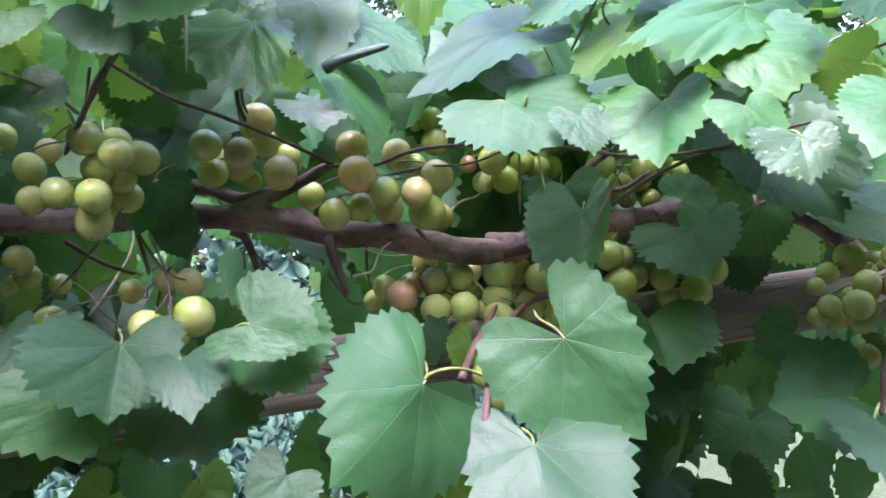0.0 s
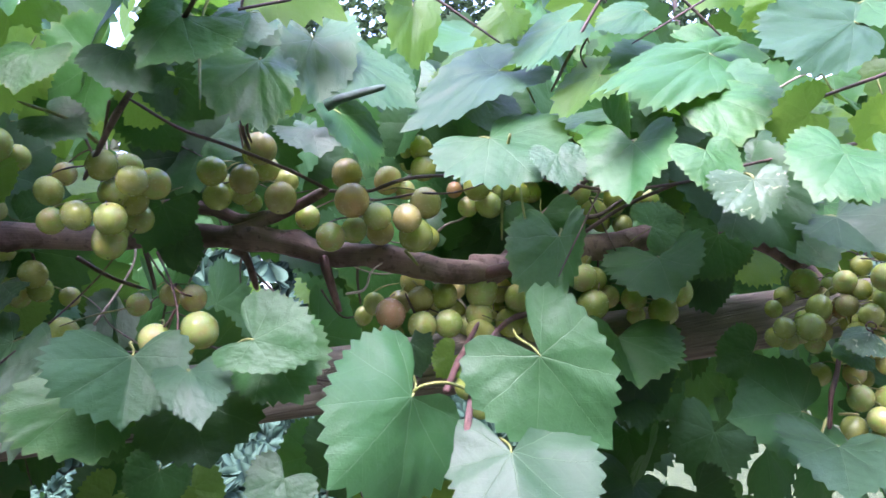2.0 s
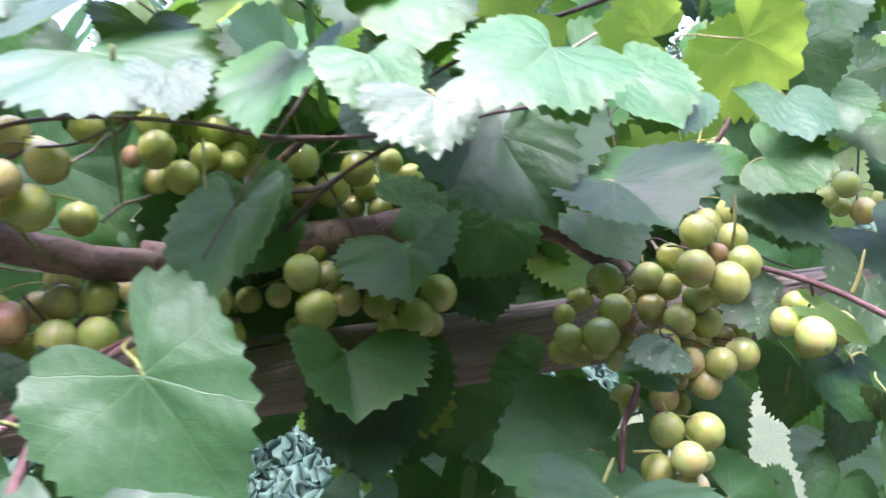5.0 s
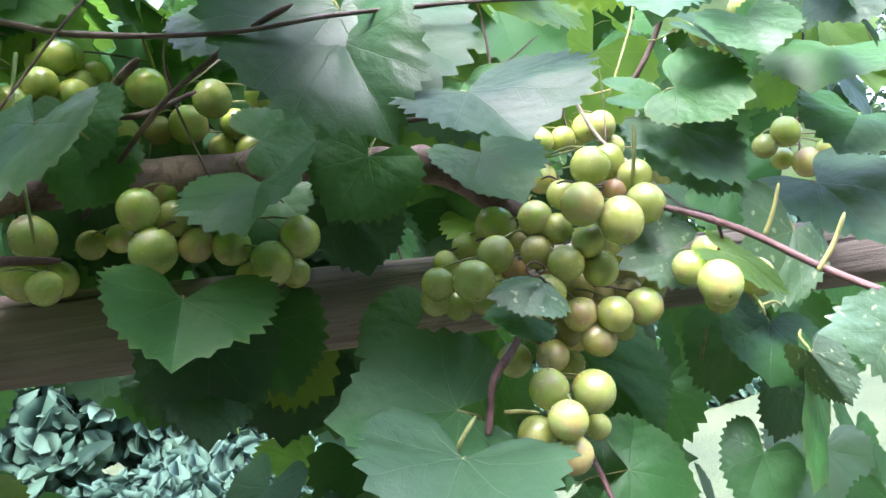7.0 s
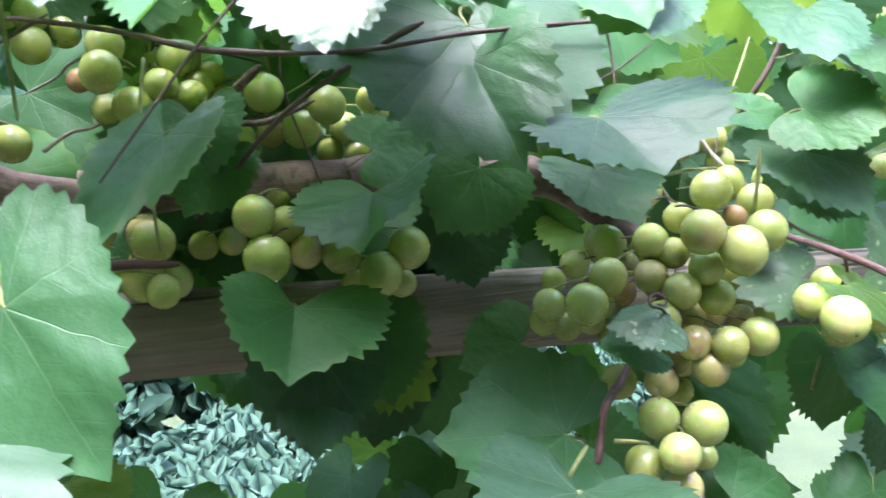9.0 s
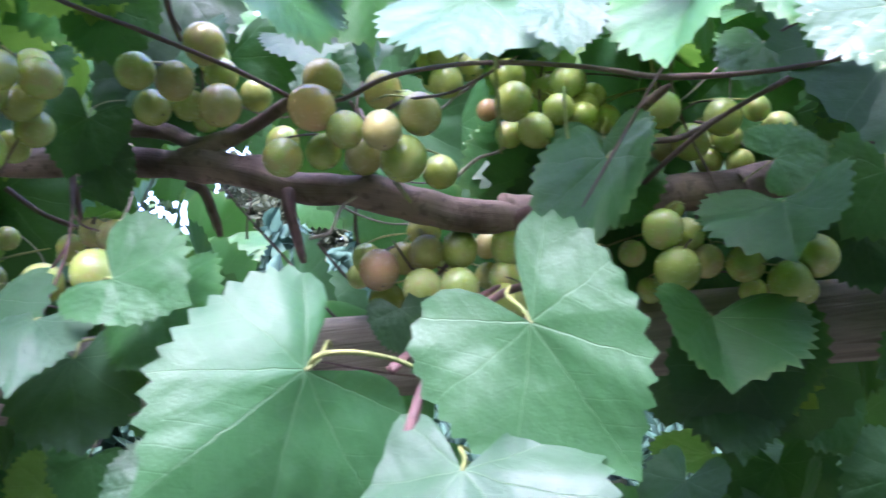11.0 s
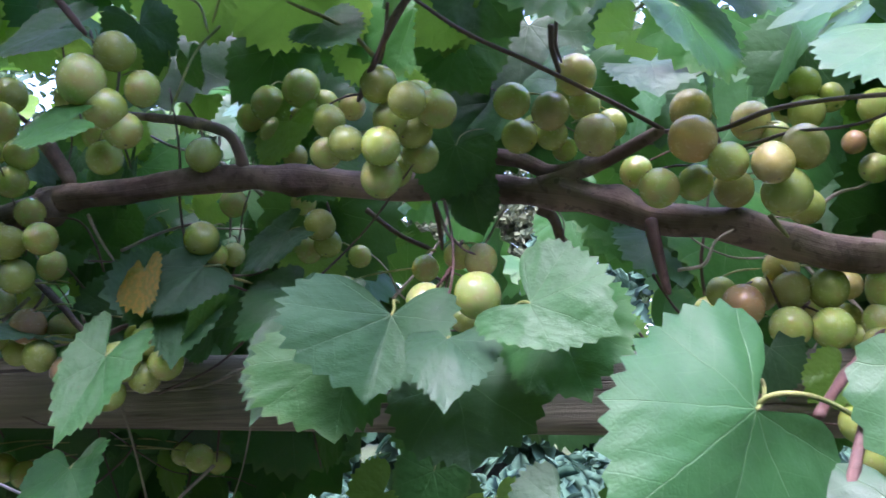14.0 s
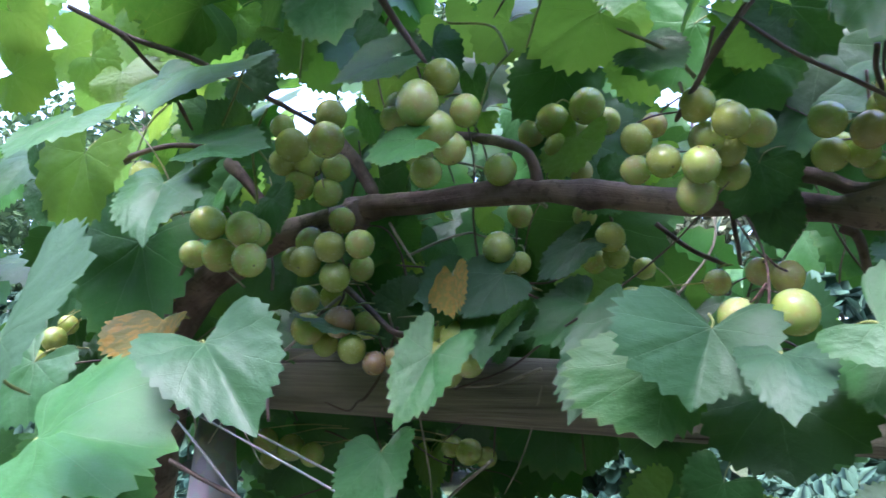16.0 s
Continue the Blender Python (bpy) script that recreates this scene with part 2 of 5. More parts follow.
def timber_material():
    m, n, l, bsdf = material("weathered_timber")
    at = node(n, l, "ShaderNodeTexCoord").outputs["Object"]
    long = node(n, l, "ShaderNodeMapping", {"Vector": at, "Scale": (5.0, 150.0, 150.0)}).outputs[0]
    grain = node(n, l, "ShaderNodeTexNoise", {"Vector": long, "Scale": 1.6, "Detail": 8.0, "Roughness": 0.66, "Distortion": 0.6}).outputs[0]
    stain = node(n, l, "ShaderNodeTexNoise", {"Vector": at, "Scale": 9.0, "Detail": 4.0}).outputs[0]
    crack = node(n, l, "ShaderNodeTexNoise", {"Vector": node(n, l, "ShaderNodeMapping", {"Vector": at, "Scale": (4.0, 110.0, 110.0)}).outputs[0], "Scale": 1.1, "Detail": 2.0}).outputs[0]
    base = mixed(n, l, ramp(n, l, grain, (0.34, (0, 0, 0)), (0.66, (1, 1, 1))), (0.125, 0.112, 0.078), (0.285, 0.262, 0.192))
    base = mixed(n, l, maths(n, l, "MULTIPLY", ramp(n, l, stain, (0.42, (0, 0, 0)), (0.62, (1, 1, 1))), 0.55), base, (0.200, 0.178, 0.140))
    line = ramp(n, l, crack, (0.63, (0, 0, 0)), (0.67, (1, 1, 1)))
    base = mixed(n, l, maths(n, l, "MULTIPLY", line, 0.8), base, (0.030, 0.022, 0.016))
    l.new(base, bsdf.inputs["Base Color"])
    bsdf.inputs["Roughness"].default_value = 0.85
    height = maths(n, l, "SUBTRACT", grain, maths(n, l, "MULTIPLY", line, 1.5))
    l.new(node(n, l, "ShaderNodeBump", {"Strength": 0.7, "Distance": 0.003, "Height": height}).outputs[0], bsdf.inputs["Normal"])
    return m


def zinc_material():
    m, n, l, bsdf = material("galvanised_steel")
    at = node(n, l, "ShaderNodeTexCoord").outputs["Object"]
    flake = node(n, l, "ShaderNodeTexVoronoi", {"Vector": at, "Scale": 90.0}).outputs["Color"]
    dull = node(n, l, "ShaderNodeTexNoise", {"Vector": at, "Scale": 16.0, "Detail": 6.0}).outputs[0]
    l.new(mixed(n, l, maths(n, l, "MULTIPLY", dull, 0.8), mixed(n, l, 0.12, (0.45, 0.47, 0.48), flake), (0.27, 0.28, 0.28)), bsdf.inputs["Base Color"])
    bsdf.inputs["Metallic"].default_value = 0.35
    l.new(maths(n, l, "MULTIPLY_ADD", dull, 0.3, 0.45), bsdf.inputs["Roughness"])
    return m


def ground_material():
    m, n, l, bsdf = material("mown_lawn")
    at = node(n, l, "ShaderNodeTexCoord").outputs["Object"]
    wide = node(n, l, "ShaderNodeTexNoise", {"Vector": at, "Scale": 0.6, "Detail": 6.0}).outputs[0]
    blade = node(n, l, "ShaderNodeTexNoise", {"Vector": at, "Scale": 45.0, "Detail": 5.0}).outputs[0]
    fac = maths(n, l, "ADD", maths(n, l, "MULTIPLY", wide, 0.6), maths(n, l, "MULTIPLY", blade, 0.4))
    l.new(ramp(n, l, fac, (0.3, (0.024, 0.044, 0.012)), (0.5, (0.044, 0.070, 0.020)), (0.7, (0.074, 0.096, 0.034))), bsdf.inputs["Base Color"])
    bsdf.inputs["Roughness"].default_value = 0.9
    l.new(node(n, l, "ShaderNodeBump", {"Strength": 1.0, "Distance": 0.03, "Height": blade}).outputs[0], bsdf.inputs["Normal"])
    return m


def crown_material(name, dark, light):
    m, n, l, bsdf = material(name)
    geo = node(n, l, "ShaderNodeNewGeometry")
    isle = geo.outputs["Random Per Island"]
    cloud = node(n, l, "ShaderNodeTexNoise", {"Vector": node(n, l, "ShaderNodeTexCoord").outputs["Object"], "Scale": 0.9, "Detail": 4.0}).outputs[0]
    col = mixed(n, l, maths(n, l, "ADD", maths(n, l, "MULTIPLY", isle, 0.7), maths(n, l, "MULTIPLY", cloud, 0.3)), dark, light)
    l.new(col, bsdf.inputs["Base Color"])
    bsdf.inputs["Roughness"].default_value = 0.68
    bsdf.inputs["Specular IOR Level"].default_value = 0.15
    thin = node(n, l, "ShaderNodeBsdfTranslucent", {"Color": col})
    l.new(node(n, l, "ShaderNodeMixShader", {0: 0.3, 1: bsdf.outputs[0], 2: thin.outputs[0]}).outputs[0], n["Material Output"].inputs[0])
    return m


TIMBER, ZINC, LAWN = timber_material(), zinc_material(), ground_material()
CROWN = [crown_material("tree_leaves", (0.030, 0.062, 0.026), (0.085, 0.150, 0.055)), crown_material("grey_green_tree_leaves", (0.070, 0.095, 0.050), (0.190, 0.215, 0.120))]
BED = crown_material("garden_bed_leaves", (0.022, 0.060, 0.033), (0.078, 0.150, 0.094))


# ---- builders ----
def mesh_of(name, verts, faces, mat=None, smooth=True):
    me = bpy.data.meshes.new(name)
    me.from_pydata(verts, [], faces)
    if mat:
        me.materials.append(mat)
    if smooth:
        me.polygons.foreach_set("use_smooth", [True] * len(me.polygons))
    return me


def child(name, me, parent, label=""):
    ob = new(name, me)
    ob.parent = parent
    return tagged(ob, label)


def thing(name, label, category, group="", kind=""):
    return tagged(new(name), label, category, group, kind)


def smooth_path(points, steps=5):
    """A soft curve through a few bends."""
    p = [Vector(q) for q in points]
    p = [p[0] * 2 - p[1]] + p + [p[-1] * 2 - p[-2]]
    out = []
    for a, b, c, d in zip(p, p[1:], p[2:], p[3:]):
        for i in range(steps):
            t = i / steps
            out.append(0.5 * (2 * b + (c - a) * t + (2 * a - 5 * b + 4 * c - d) * t * t + (3 * b - a - 3 * c + d) * t * t * t))
    return out + [p[-2]]


def tube(name, points, r0, r1, mat, sides=10, steps=5, rough=0.0, seed=0):
    """A tapered round stem along a soft curve, with knots and an uneven girth, closed at both ends."""
    path = smooth_path(points, steps)
    verts, faces, uvs, run = [], [], [], 0.0
    side = Vector((0, 0, 1))
    rnd = random.Random(int(seed * 10))
    knots = [(rnd.uniform(0, 0.7), rnd.uniform(0, 6.3), rnd.uniform(0.15, 0.5), rnd.uniform(0.006, 0.012)) for _ in range(14)] if rough > 0.2 else ()
    for i, p in enumerate(path):
        ahead = (path[min(i + 1, len(path) - 1)] - path[max(i - 1, 0)]).normalized()
        side = (side - ahead * side.dot(ahead))
        side = side.normalized() if side.length > 1e-4 else ahead.orthogonal().normalized()
        up = ahead.cross(side)
        run += (p - path[i - 1]).length if i else 0
        f = i / (len(path) - 1)
        r = (r0 + (r1 - r0) * f) * (0.5 if i == len(path) - 1 else 0.86 if i == len(path) - 2 else 1)
        for s in range(sides):
            a = 2 * math.pi * s / sides
            wob = 1 + rough * noise.noise(Vector((math.cos(a) * 1.2 + seed, math.sin(a) * 1.2, run * 22))) + rough * 0.6 * noise.noise(Vector((seed, a * 0.3, run * 70)))
            wob += sum(k * math.exp(-(((run - at) / w) ** 2)) * (0.25 + max(0.0, math.cos(a - b)) ** 2) for at, b, k, w in knots)
            verts.append(p + (side * math.cos(a) + up * math.sin(a)) * r * wob)
            uvs.append((s / sides, run))
    rings = len(path)
    for i in range(rings - 1):
        for s in range(sides):
            e = (s + 1) % sides
            faces.append((i * sides + s, i * sides + e, (i + 1) * sides + e, (i + 1) * sides + s))
    faces += [tuple(reversed(range(sides))), tuple(range((rings - 1) * sides, rings * sides))]
    me = mesh_of(name, verts, faces, mat)
    layer = me.uv_layers.new(name="run")
    for loop in me.loops:
        layer.data[loop.index].uv = uvs[loop.vertex_index]
    return me


# ---- setting ----
def ground():
    n, half = 40, 200.0
    verts, faces = [], []
    for j in range(n + 1):
        for i in range(n + 1):
            x, y = ((2 * k / n - 1) ** 3 * half for k in (i, j))
            verts.append((x, y, 0.05 * noise.noise(Vector((x * 0.15, y * 0.15, 0)))))
    for j in range(n):
        for i in range(n):
            a = j * (n + 1) + i
            faces.append((a, a + 1, a + n + 2, a + n + 1))
    return tagged(new("ground", mesh_of("ground", verts, faces, LAWN)), "pale mown lawn of uneven grass", "lawn", kind="structure")


ground()


def soil():
    """Unseen dark ground that cuts bounced light, raised a little above the lawn."""
    m, n, l, bsdf = material("dark_ground")
    at = node(n, l, "ShaderNodeTexCoord").outputs["Object"]
    chips = node(n, l, "ShaderNodeTexNoise", {"Vector": at, "Scale": 40.0, "Detail": 6.0}).outputs[0]
    l.new(ramp(n, l, chips, (0.35, (0.016, 0.014, 0.009)), (0.7, (0.060, 0.054, 0.032))), bsdf.inputs["Base Color"])
    bsdf.inputs["Roughness"].default_value = 0.95
    l.new(node(n, l, "ShaderNodeBump", {"Strength": 1.0, "Distance": 0.02, "Height": chips}).outputs[0], bsdf.inputs["Normal"])
    verts, faces, nx, ny = [], [], 60, 14
    for j in range(ny + 1):
        for i in range(nx + 1):
            u, v = 2 * i / nx - 1, 2 * j / ny - 1
            x, y = 0.4 + u * 3.4, -0.7 + v * 2.0 + 0.06 * noise.noise(Vector((u * 9, v, 3)))
            verts.append((x, y, 0.12 * (1 - v**4) * (1 - u**8) - 0.06 + 0.02 * noise.noise(Vector((x * 6, y * 6, 1)))))
    for j in range(ny):
        for i in range(nx):
            a = j * (nx + 1) + i
            faces.append((a, a + 1, a + nx + 2, a + nx + 1))
    tagged(new("soil_bed", mesh_of("soil_bed", verts, faces, m)), "dark ground added under the vine row to cut bounced light", "soil", kind="structure")


soil()


# ---- trellis ----
def trellis():
    top = thing("trellis", "grape trellis of a weathered timber on a galvanised post", "trellis")
    # rounded landscape timber, slightly falling along its run
    verts, faces, n, sides = [], [], 90, 20
    for i in range(n + 1):
        x = -0.60 + 2.9 * i / n
        zc, yc = 1.3965 - 0.044 * x, 0.076
        for s in range(sides):
            a = 2 * math.pi * s / sides
            c, sn = math.cos(a), math.sin(a)
            w = 1 + 0.018 * noise.noise(Vector((x * 7, c * 2, sn * 2)))
            verts.append((x, yc + 0.038 * w * math.copysign(abs(c) ** 0.45, c), zc + 0.0275 * w * math.copysign(abs(sn) ** 0.6, sn)))
    for i in range(n):
        for s in range(sides):
            e = (s + 1) % sides
            faces.append((i * sides + s, (i + 1) * sides + s, (i + 1) * sides + e, i * sides + e))
    faces += [tuple(range(sides)), tuple(reversed(range(n * sides, (n + 1) * sides)))]
    child("beam", mesh_of("beam", verts, faces, TIMBER), top, "weathered grey-brown rounded timber")
    for x in (-0.575, 2.2):
        child("post", tube("post", [(x, 0.078, -0.3), (x, 0.078, 0.5), (x, 0.078, 1.0), (x, 0.078, 1.366 - 0.044 * x)], 0.031, 0.031, ZINC, 28, 3), top, "dull galvanised steel post")
    for a, b in (((-0.560, -0.005, 1.392), (-0.385, -0.03, 1.262)), ((-0.545, 0.0, 1.392), (-0.26, -0.03, 1.292)), ((-0.53, 0.01, 1.392), (-0.2, -0.02, 1.28))):
        a, b = Vector(a), Vector(b)
        child("wire", tube("wire", [a, a.lerp(b, 0.5), b, b + (b - a) * 0.8 + Vector((0, 0.05, 0))], 0.0011, 0.0011, ZINC, 6, 2), top, "thin straight steel wire")


trellis()

# ---- the vine ----
vine = thing("grapevine", "old grapevine with bare brown wood and broad toothed leaves", "grapevine")
count = [0]


def cordon(points, r0, r1, kind, label=""):
    count[0] += 1
    return child("branch", tube("branch", points, r0, r1, WOOD[kind], 18, 9, 0.22, count[0] * 3.7), vine, label or "thick knotty brown old branch")


def cane(points, r0, r1, kind, label=""):
    count[0] += 1
    slim = 0.72 if kind == "brown" else 0.85 if kind == "red" else 1
    me = tube("cane", points, r0 * slim, r1 * slim, WOOD[kind], 9, 8, 0.21 if kind in ("red", "bark", "brown") else 0.16, count[0] * 2.3)
    return child("stalk" if kind == "yellow" else "tendril" if kind == "grey" else "rolled_leaf" if kind == "roll" else "cane", me, vine, label)


# half-outline of a leaf: degrees from the tip round to the open notch at its stalk, reach
OUTLINE = ((0, 1.0), (5, 0.95), (14, 0.885), (28, 0.85), (42, 0.85), (56, 0.81), (72, 0.775), (90, 0.765), (106, 0.76), (120, 0.72), (132, 0.64), (141, 0.53), (147, 0.40))
TURNS, REACHES = [p[0] for p in OUTLINE], [p[1] for p in OUTLINE]


def leaf_mesh(mat, seed, rings):
    rnd = random.Random(seed * 17 + 3)
    cup, fold, droop = rnd.uniform(-0.10, 0.05), rnd.uniform(-0.05, 0.09), rnd.uniform(0.04, 0.2)
    waves, wave, turn = rnd.choice((3, 4, 5)), rnd.uniform(0.012, 0.035), rnd.uniform(0, 6)
    spread, teeth, lop = rnd.uniform(0.9, 1.06), rnd.choice((11, 12, 13, 14)), rnd.uniform(-0.07, 0.07)
    jag = rnd.uniform(0.85, 1.5)
    rim = []
    for half in (1, -1):
        # cut points between the teeth, unevenly set
        cuts = [0.0]
        for k in range(teeth):
            cuts.append(cuts[-1] + rnd.uniform(0.7, 1.3) * (0.8 if k == 0 else 1))
        cuts = [c / cuts[-1] * 134 for c in cuts]
        line = [(0.0, 1.03)]
        for a, b in zip(cuts, cuts[1:]):
            size = jag * rnd.uniform(0.55, 1.4) * min(1.0, (b - a) / 10)
            steps = ((0.0, -0.03), (0.30, 0.012), (0.50, 0.048), (0.60, 0.040)) if a else ((0.55, 0.0),)
            for f, lift in steps:
                deg = a + (b - a) * f
                line.append((deg, np.interp(deg, TURNS, REACHES) * (1 + lift * size)))
        line += [(138, 0.60), (143, 0.50), (147, 0.36)]
        rim.append([(half * radians(deg * spread), r * (1 + half * lop * math.sin(radians(deg)))) for deg, r in line])
    spokes = list(reversed(rim[1][1:])) + rim[0]
    verts, edge = [(0, 0, 0)], [0.0]
    for q in rings[1:]:
        for a, r in spokes:
            # the teeth stand at the rim alone
            calm = np.interp(abs(math.degrees(a)) / spread, TURNS, REACHES)
            d = q * (calm * (1 - q**5) + r * q**5)
            x, y = d * math.sin(a), d * math.cos(a)
            z = cup * d * d + fold * abs(x) - droop * max(y, 0) ** 2 * 0.8 - 0.08 * max(-y, 0) ** 1.5
            z += wave * q * q * math.sin(waves * a + turn) + 0.05 * noise.noise(Vector((x * 2.0 + seed, y * 2.0, 0)))
            z += 0.02 * noise.noise(Vector((x * 6.0 + seed, y * 6.0, 4)))
            vein = abs((abs(a) + 0.366) % 0.732 - 0.366) / 0.366
            z += 0.030 * d * (vein**0.7 - 0.5) * (1 - 0.6 * q)
            verts.append((x, y, z))
            edge.append(q)
    n, faces = len(spokes), []
    for s in range(n - 1):
        faces.append((0, 2 + s, 1 + s))
        for k in range(len(rings) - 2):
            a, b = 1 + k * n, 1 + (k + 1) * n
            faces.append((a + s, a + s + 1, b + s + 1, b + s))
    me = mesh_of("leaf", verts, faces, mat)
    blade_uv, rimmap = me.uv_layers.new(name="blade"), me.uv_layers.new(name="edge")
    for loop in me.loops:
        v = loop.vertex_index
        blade_uv.data[loop.index].uv = verts[v][:2]
        rimmap.data[loop.index].uv = (edge[v], 0)
    return me


LEAF_MESH = {k: [leaf_mesh(m, i + 11 * j, (0.0, 0.1, 0.25, 0.42, 0.6, 0.78, 0.92, 1.0)) for i in range(8)] for j, (k, m) in enumerate(LEAF.items())}
FAR_LEAF_MESH = {k: [leaf_mesh(LEAF[k], i + 50, (0.0, 0.4, 0.8, 1.0)) for i in range(6)] for k in "gt"}
PETIOLE_MESH = [tube("petiole", [(0, 0.01, -0.004), (0.02 * k, -0.18, -0.04 - 0.03 * k), (0.07 * (k - 1.5), -0.36, -0.18 - 0.06 * k), (0.15 * (k - 1.5), -0.5, -0.42)], 0.0095, 0.012, WOOD["yellow"], 7, 4) for k in range(4)]
LEAF_LABEL = {"t": "thin young yellow-green leaf, tinted to look backlit", "v": "pale mottled leaf", "y": "yellowing leaf"}


def leaf(x, y, z, size, rx, ry, rz, width=1.0, kind="g", shape=None, parent=None):
    count[0] += 1
    ob = child("leaf", LEAF_MESH[kind][count[0] % 8 if shape is None else shape], parent or vine, LEAF_LABEL.get(kind, ""))
    ob.matrix_local = pose(x, y, z, rx, ry, rz) @ Matrix.Diagonal((size * width, size, size, 1))
    if size > 0.03:
        child("petiole", PETIOLE_MESH[count[0] % 4], ob)
    return ob


def blade(base, tip, left, right, kind="g", shape=0):
    """A leaf by its stalk's end, its tip and the widest point of each half, which may be folded against one another."""
    b, t = Vector(base), Vector(tip) - Vector(base)
    sides = []
    for p, sign in ((left, -1), (right, 1)):
        s = Vector(p) - b
        deg = min(max(math.degrees(t.angle(s)), 50), 125)
        r = np.interp(deg, TURNS, REACHES)
        sides.append((s - t * (r * math.cos(radians(deg)))) * (sign / (r * math.sin(radians(deg)))))
    up = (sides[0] + sides[1]).cross(t).normalized() * t.length
    me = LEAF_MESH[kind][shape].copy()
    for v in me.vertices:
        x, y, z = v.co
        v.co = sides[x > 0] * x + t * y + up * z
    ob = child("leaf", me, vine, LEAF_LABEL.get(kind, ""))
    ob.location = base
    stalk = [Vector(), -t * 0.12 + up * -0.05, -t * 0.28 + up * -0.18 + sides[0] * 0.05, -t * 0.38 + up * -0.4]
    child("petiole", tube("petiole", stalk, 0.0008, 0.0009, WOOD["yellow"], 7, 4), ob)
    return ob


def grape_mesh(mat, seed):
    rnd = random.Random(seed)
    stretch, verts, faces, sides = rnd.uniform(0.97, 1.1), [], [], 20
    angles = [0.0] + [math.pi * i / 13 for i in range(1, 13)] + [math.pi - 0.06, math.pi]
    for i, a in enumerate(angles):
        for s in range(sides):
            b = 2 * math.pi * s / sides
            v = Vector((math.sin(a) * math.cos(b), math.sin(a) * math.sin(b), math.cos(a) * stretch))
            v *= 1 + 0.025 * noise.noise(v * 1.3 + Vector((seed * 5.1, 0, 0)))
            if i in (0, len(angles) - 1):
                v *= 0.96
            verts.append(v)
    for i in range(len(angles) - 1):
        for s in range(sides):
            e = (s + 1) % sides
            faces.append((i * sides + s, (i + 1) * sides + s, (i + 1) * sides + e, i * sides + e))
    me = mesh_of("grape", verts, faces, mat)
    me.materials.append(WOOD["brown"])
    for p in me.polygons[-sides:]:
        p.material_index = 1
    return me


GRAPE_MESH = {k: [grape_mesh(m, i + 1 + 7 * j) for i in range(4)] for j, (k, m) in enumerate(GRAPE.items())}
FRUIT = random.Random(5)


BUNCHES = []


def grape_bunch(x, y, z, label):
    ob = thing("grape_bunch", label, "grapes", "bunches on the vine")
    ob.location = (x, y, z)
    BUNCHES.append(ob)
    return ob


def grape(bunch, x, y, z, r, kind):
    ob = child("grape", FRUIT.choice(GRAPE_MESH[kind]), bunch, {"o": "orange ripening grape", "r": "ruddy brown grape"}.get(kind, ""))
    at = Vector((x, y, z)) - bunch.location
    tilt = Euler((FRUIT.uniform(-1.1, 0.5), FRUIT.uniform(-0.7, 0.7), FRUIT.uniform(0, 6.3)))
    ob.matrix_local = Matrix.LocRotScale(at, tilt, (r, r, r * FRUIT.uniform(0.98, 1.04)))
    return ob


def stems():
    """The bunches' stalks: one down the middle of each, and a short one to each grape."""
    for bunch in BUNCHES:
        fruit = [o for o in bunch.children]
        mid = sum((o.location for o in fruit), Vector()) / len(fruit) + Vector((0, 0.012, 0))
        low = Vector((mid.x, mid.y, min(o.location.z for o in fruit) * 0.7))
        child("stalk", tube("stalk", [(0, 0, 0), mid * 0.5 + Vector((0, 0.004, 0.003)), low], 0.0011, 0.0008, WOOD["brown"], 6, 4, 0.2), bunch)
        for o in fruit:
            up = o.rotation_euler.to_matrix() @ Vector((0, 0, 0.95 * o.scale.z))
            foot = o.location + up
            hold = Vector((mid.x, mid.y, max(low.z, min(0.0, foot.z + 0.008)))).lerp(foot, 0.25)
            child("stem", tube("stem", [foot, foot.lerp(hold, 0.5) + up * 0.25, hold], 0.0006, 0.0008, WOOD["yellow" if o.location.x * 1000 % 2 < 1.6 else "brown"], 5, 3), bunch)



# ---- old wood and canes ----
cordon([(-.394, 0, 1.549), (-.366, 0, 1.55), (-.321, 0, 1.55), (-.276, 0, 1.552), (-.234, 0, 1.55), (-.192, 0, 1.544), (-.145, 0, 1.535), (-.108, .005, 1.533), (-.071, .01, 1.529), (-.03, .005, 1.52), (.002, 0, 1.51), (.028, 0, 1.498), (.062, 0, 1.492), (.093, 0, 1.482), (.124, 0, 1.47), (.161, .005, 1.463)], .0088, .0096, "bark")
cordon([(.15, .006, 1.464), (.19, .02, 1.468), (.235, .03, 1.471), (.285, .031, 1.471), (.32, .03, 1.473)], .0108, .0118, "bark")
cordon([(.298, .03, 1.469), (.314, .03, 1.473), (.345, .03, 1.472), (.389, .025, 1.466), (.423, .02, 1.457), (.445, .02, 1.444), (.471, .03, 1.427), (.506, .05, 1.4)], .012, .009, "bark")
cordon([(-.378, -.005, 1.544), (-.434, 0, 1.537), (-.472, 0, 1.528), (-.511, 0, 1.508), (-.56, .01, 1.48), (-.59, .02, 1.431), (-.645, .08, 1.365), (-.72, .15, 1.24), (-.77, .17, .9), (-.76, .16, .5), (-.775, .17, .02)], .0105, .026, "bark")
cane([(-.106, .03, 1.555), (-.081, .025, 1.555), (-.056, .02, 1.549), (-.033, .01, 1.535), (-.01, 0, 1.533), (.013, -.01, 1.539), (.035, -.02, 1.546)], .006, .004, "bark")
cane([(-.04, 0, 1.525), (-.021, 0, 1.53), (-.002, 0, 1.54)], .006, .004, "bark")
cane([(.035, -.02, 1.546), (.014, -.03, 1.558), (-.004, -.04, 1.567), (-.034, -.07, 1.577), (-.063, -.1, 1.585), (-.091, -.12, 1.603)], .0019, .0015, "brown")
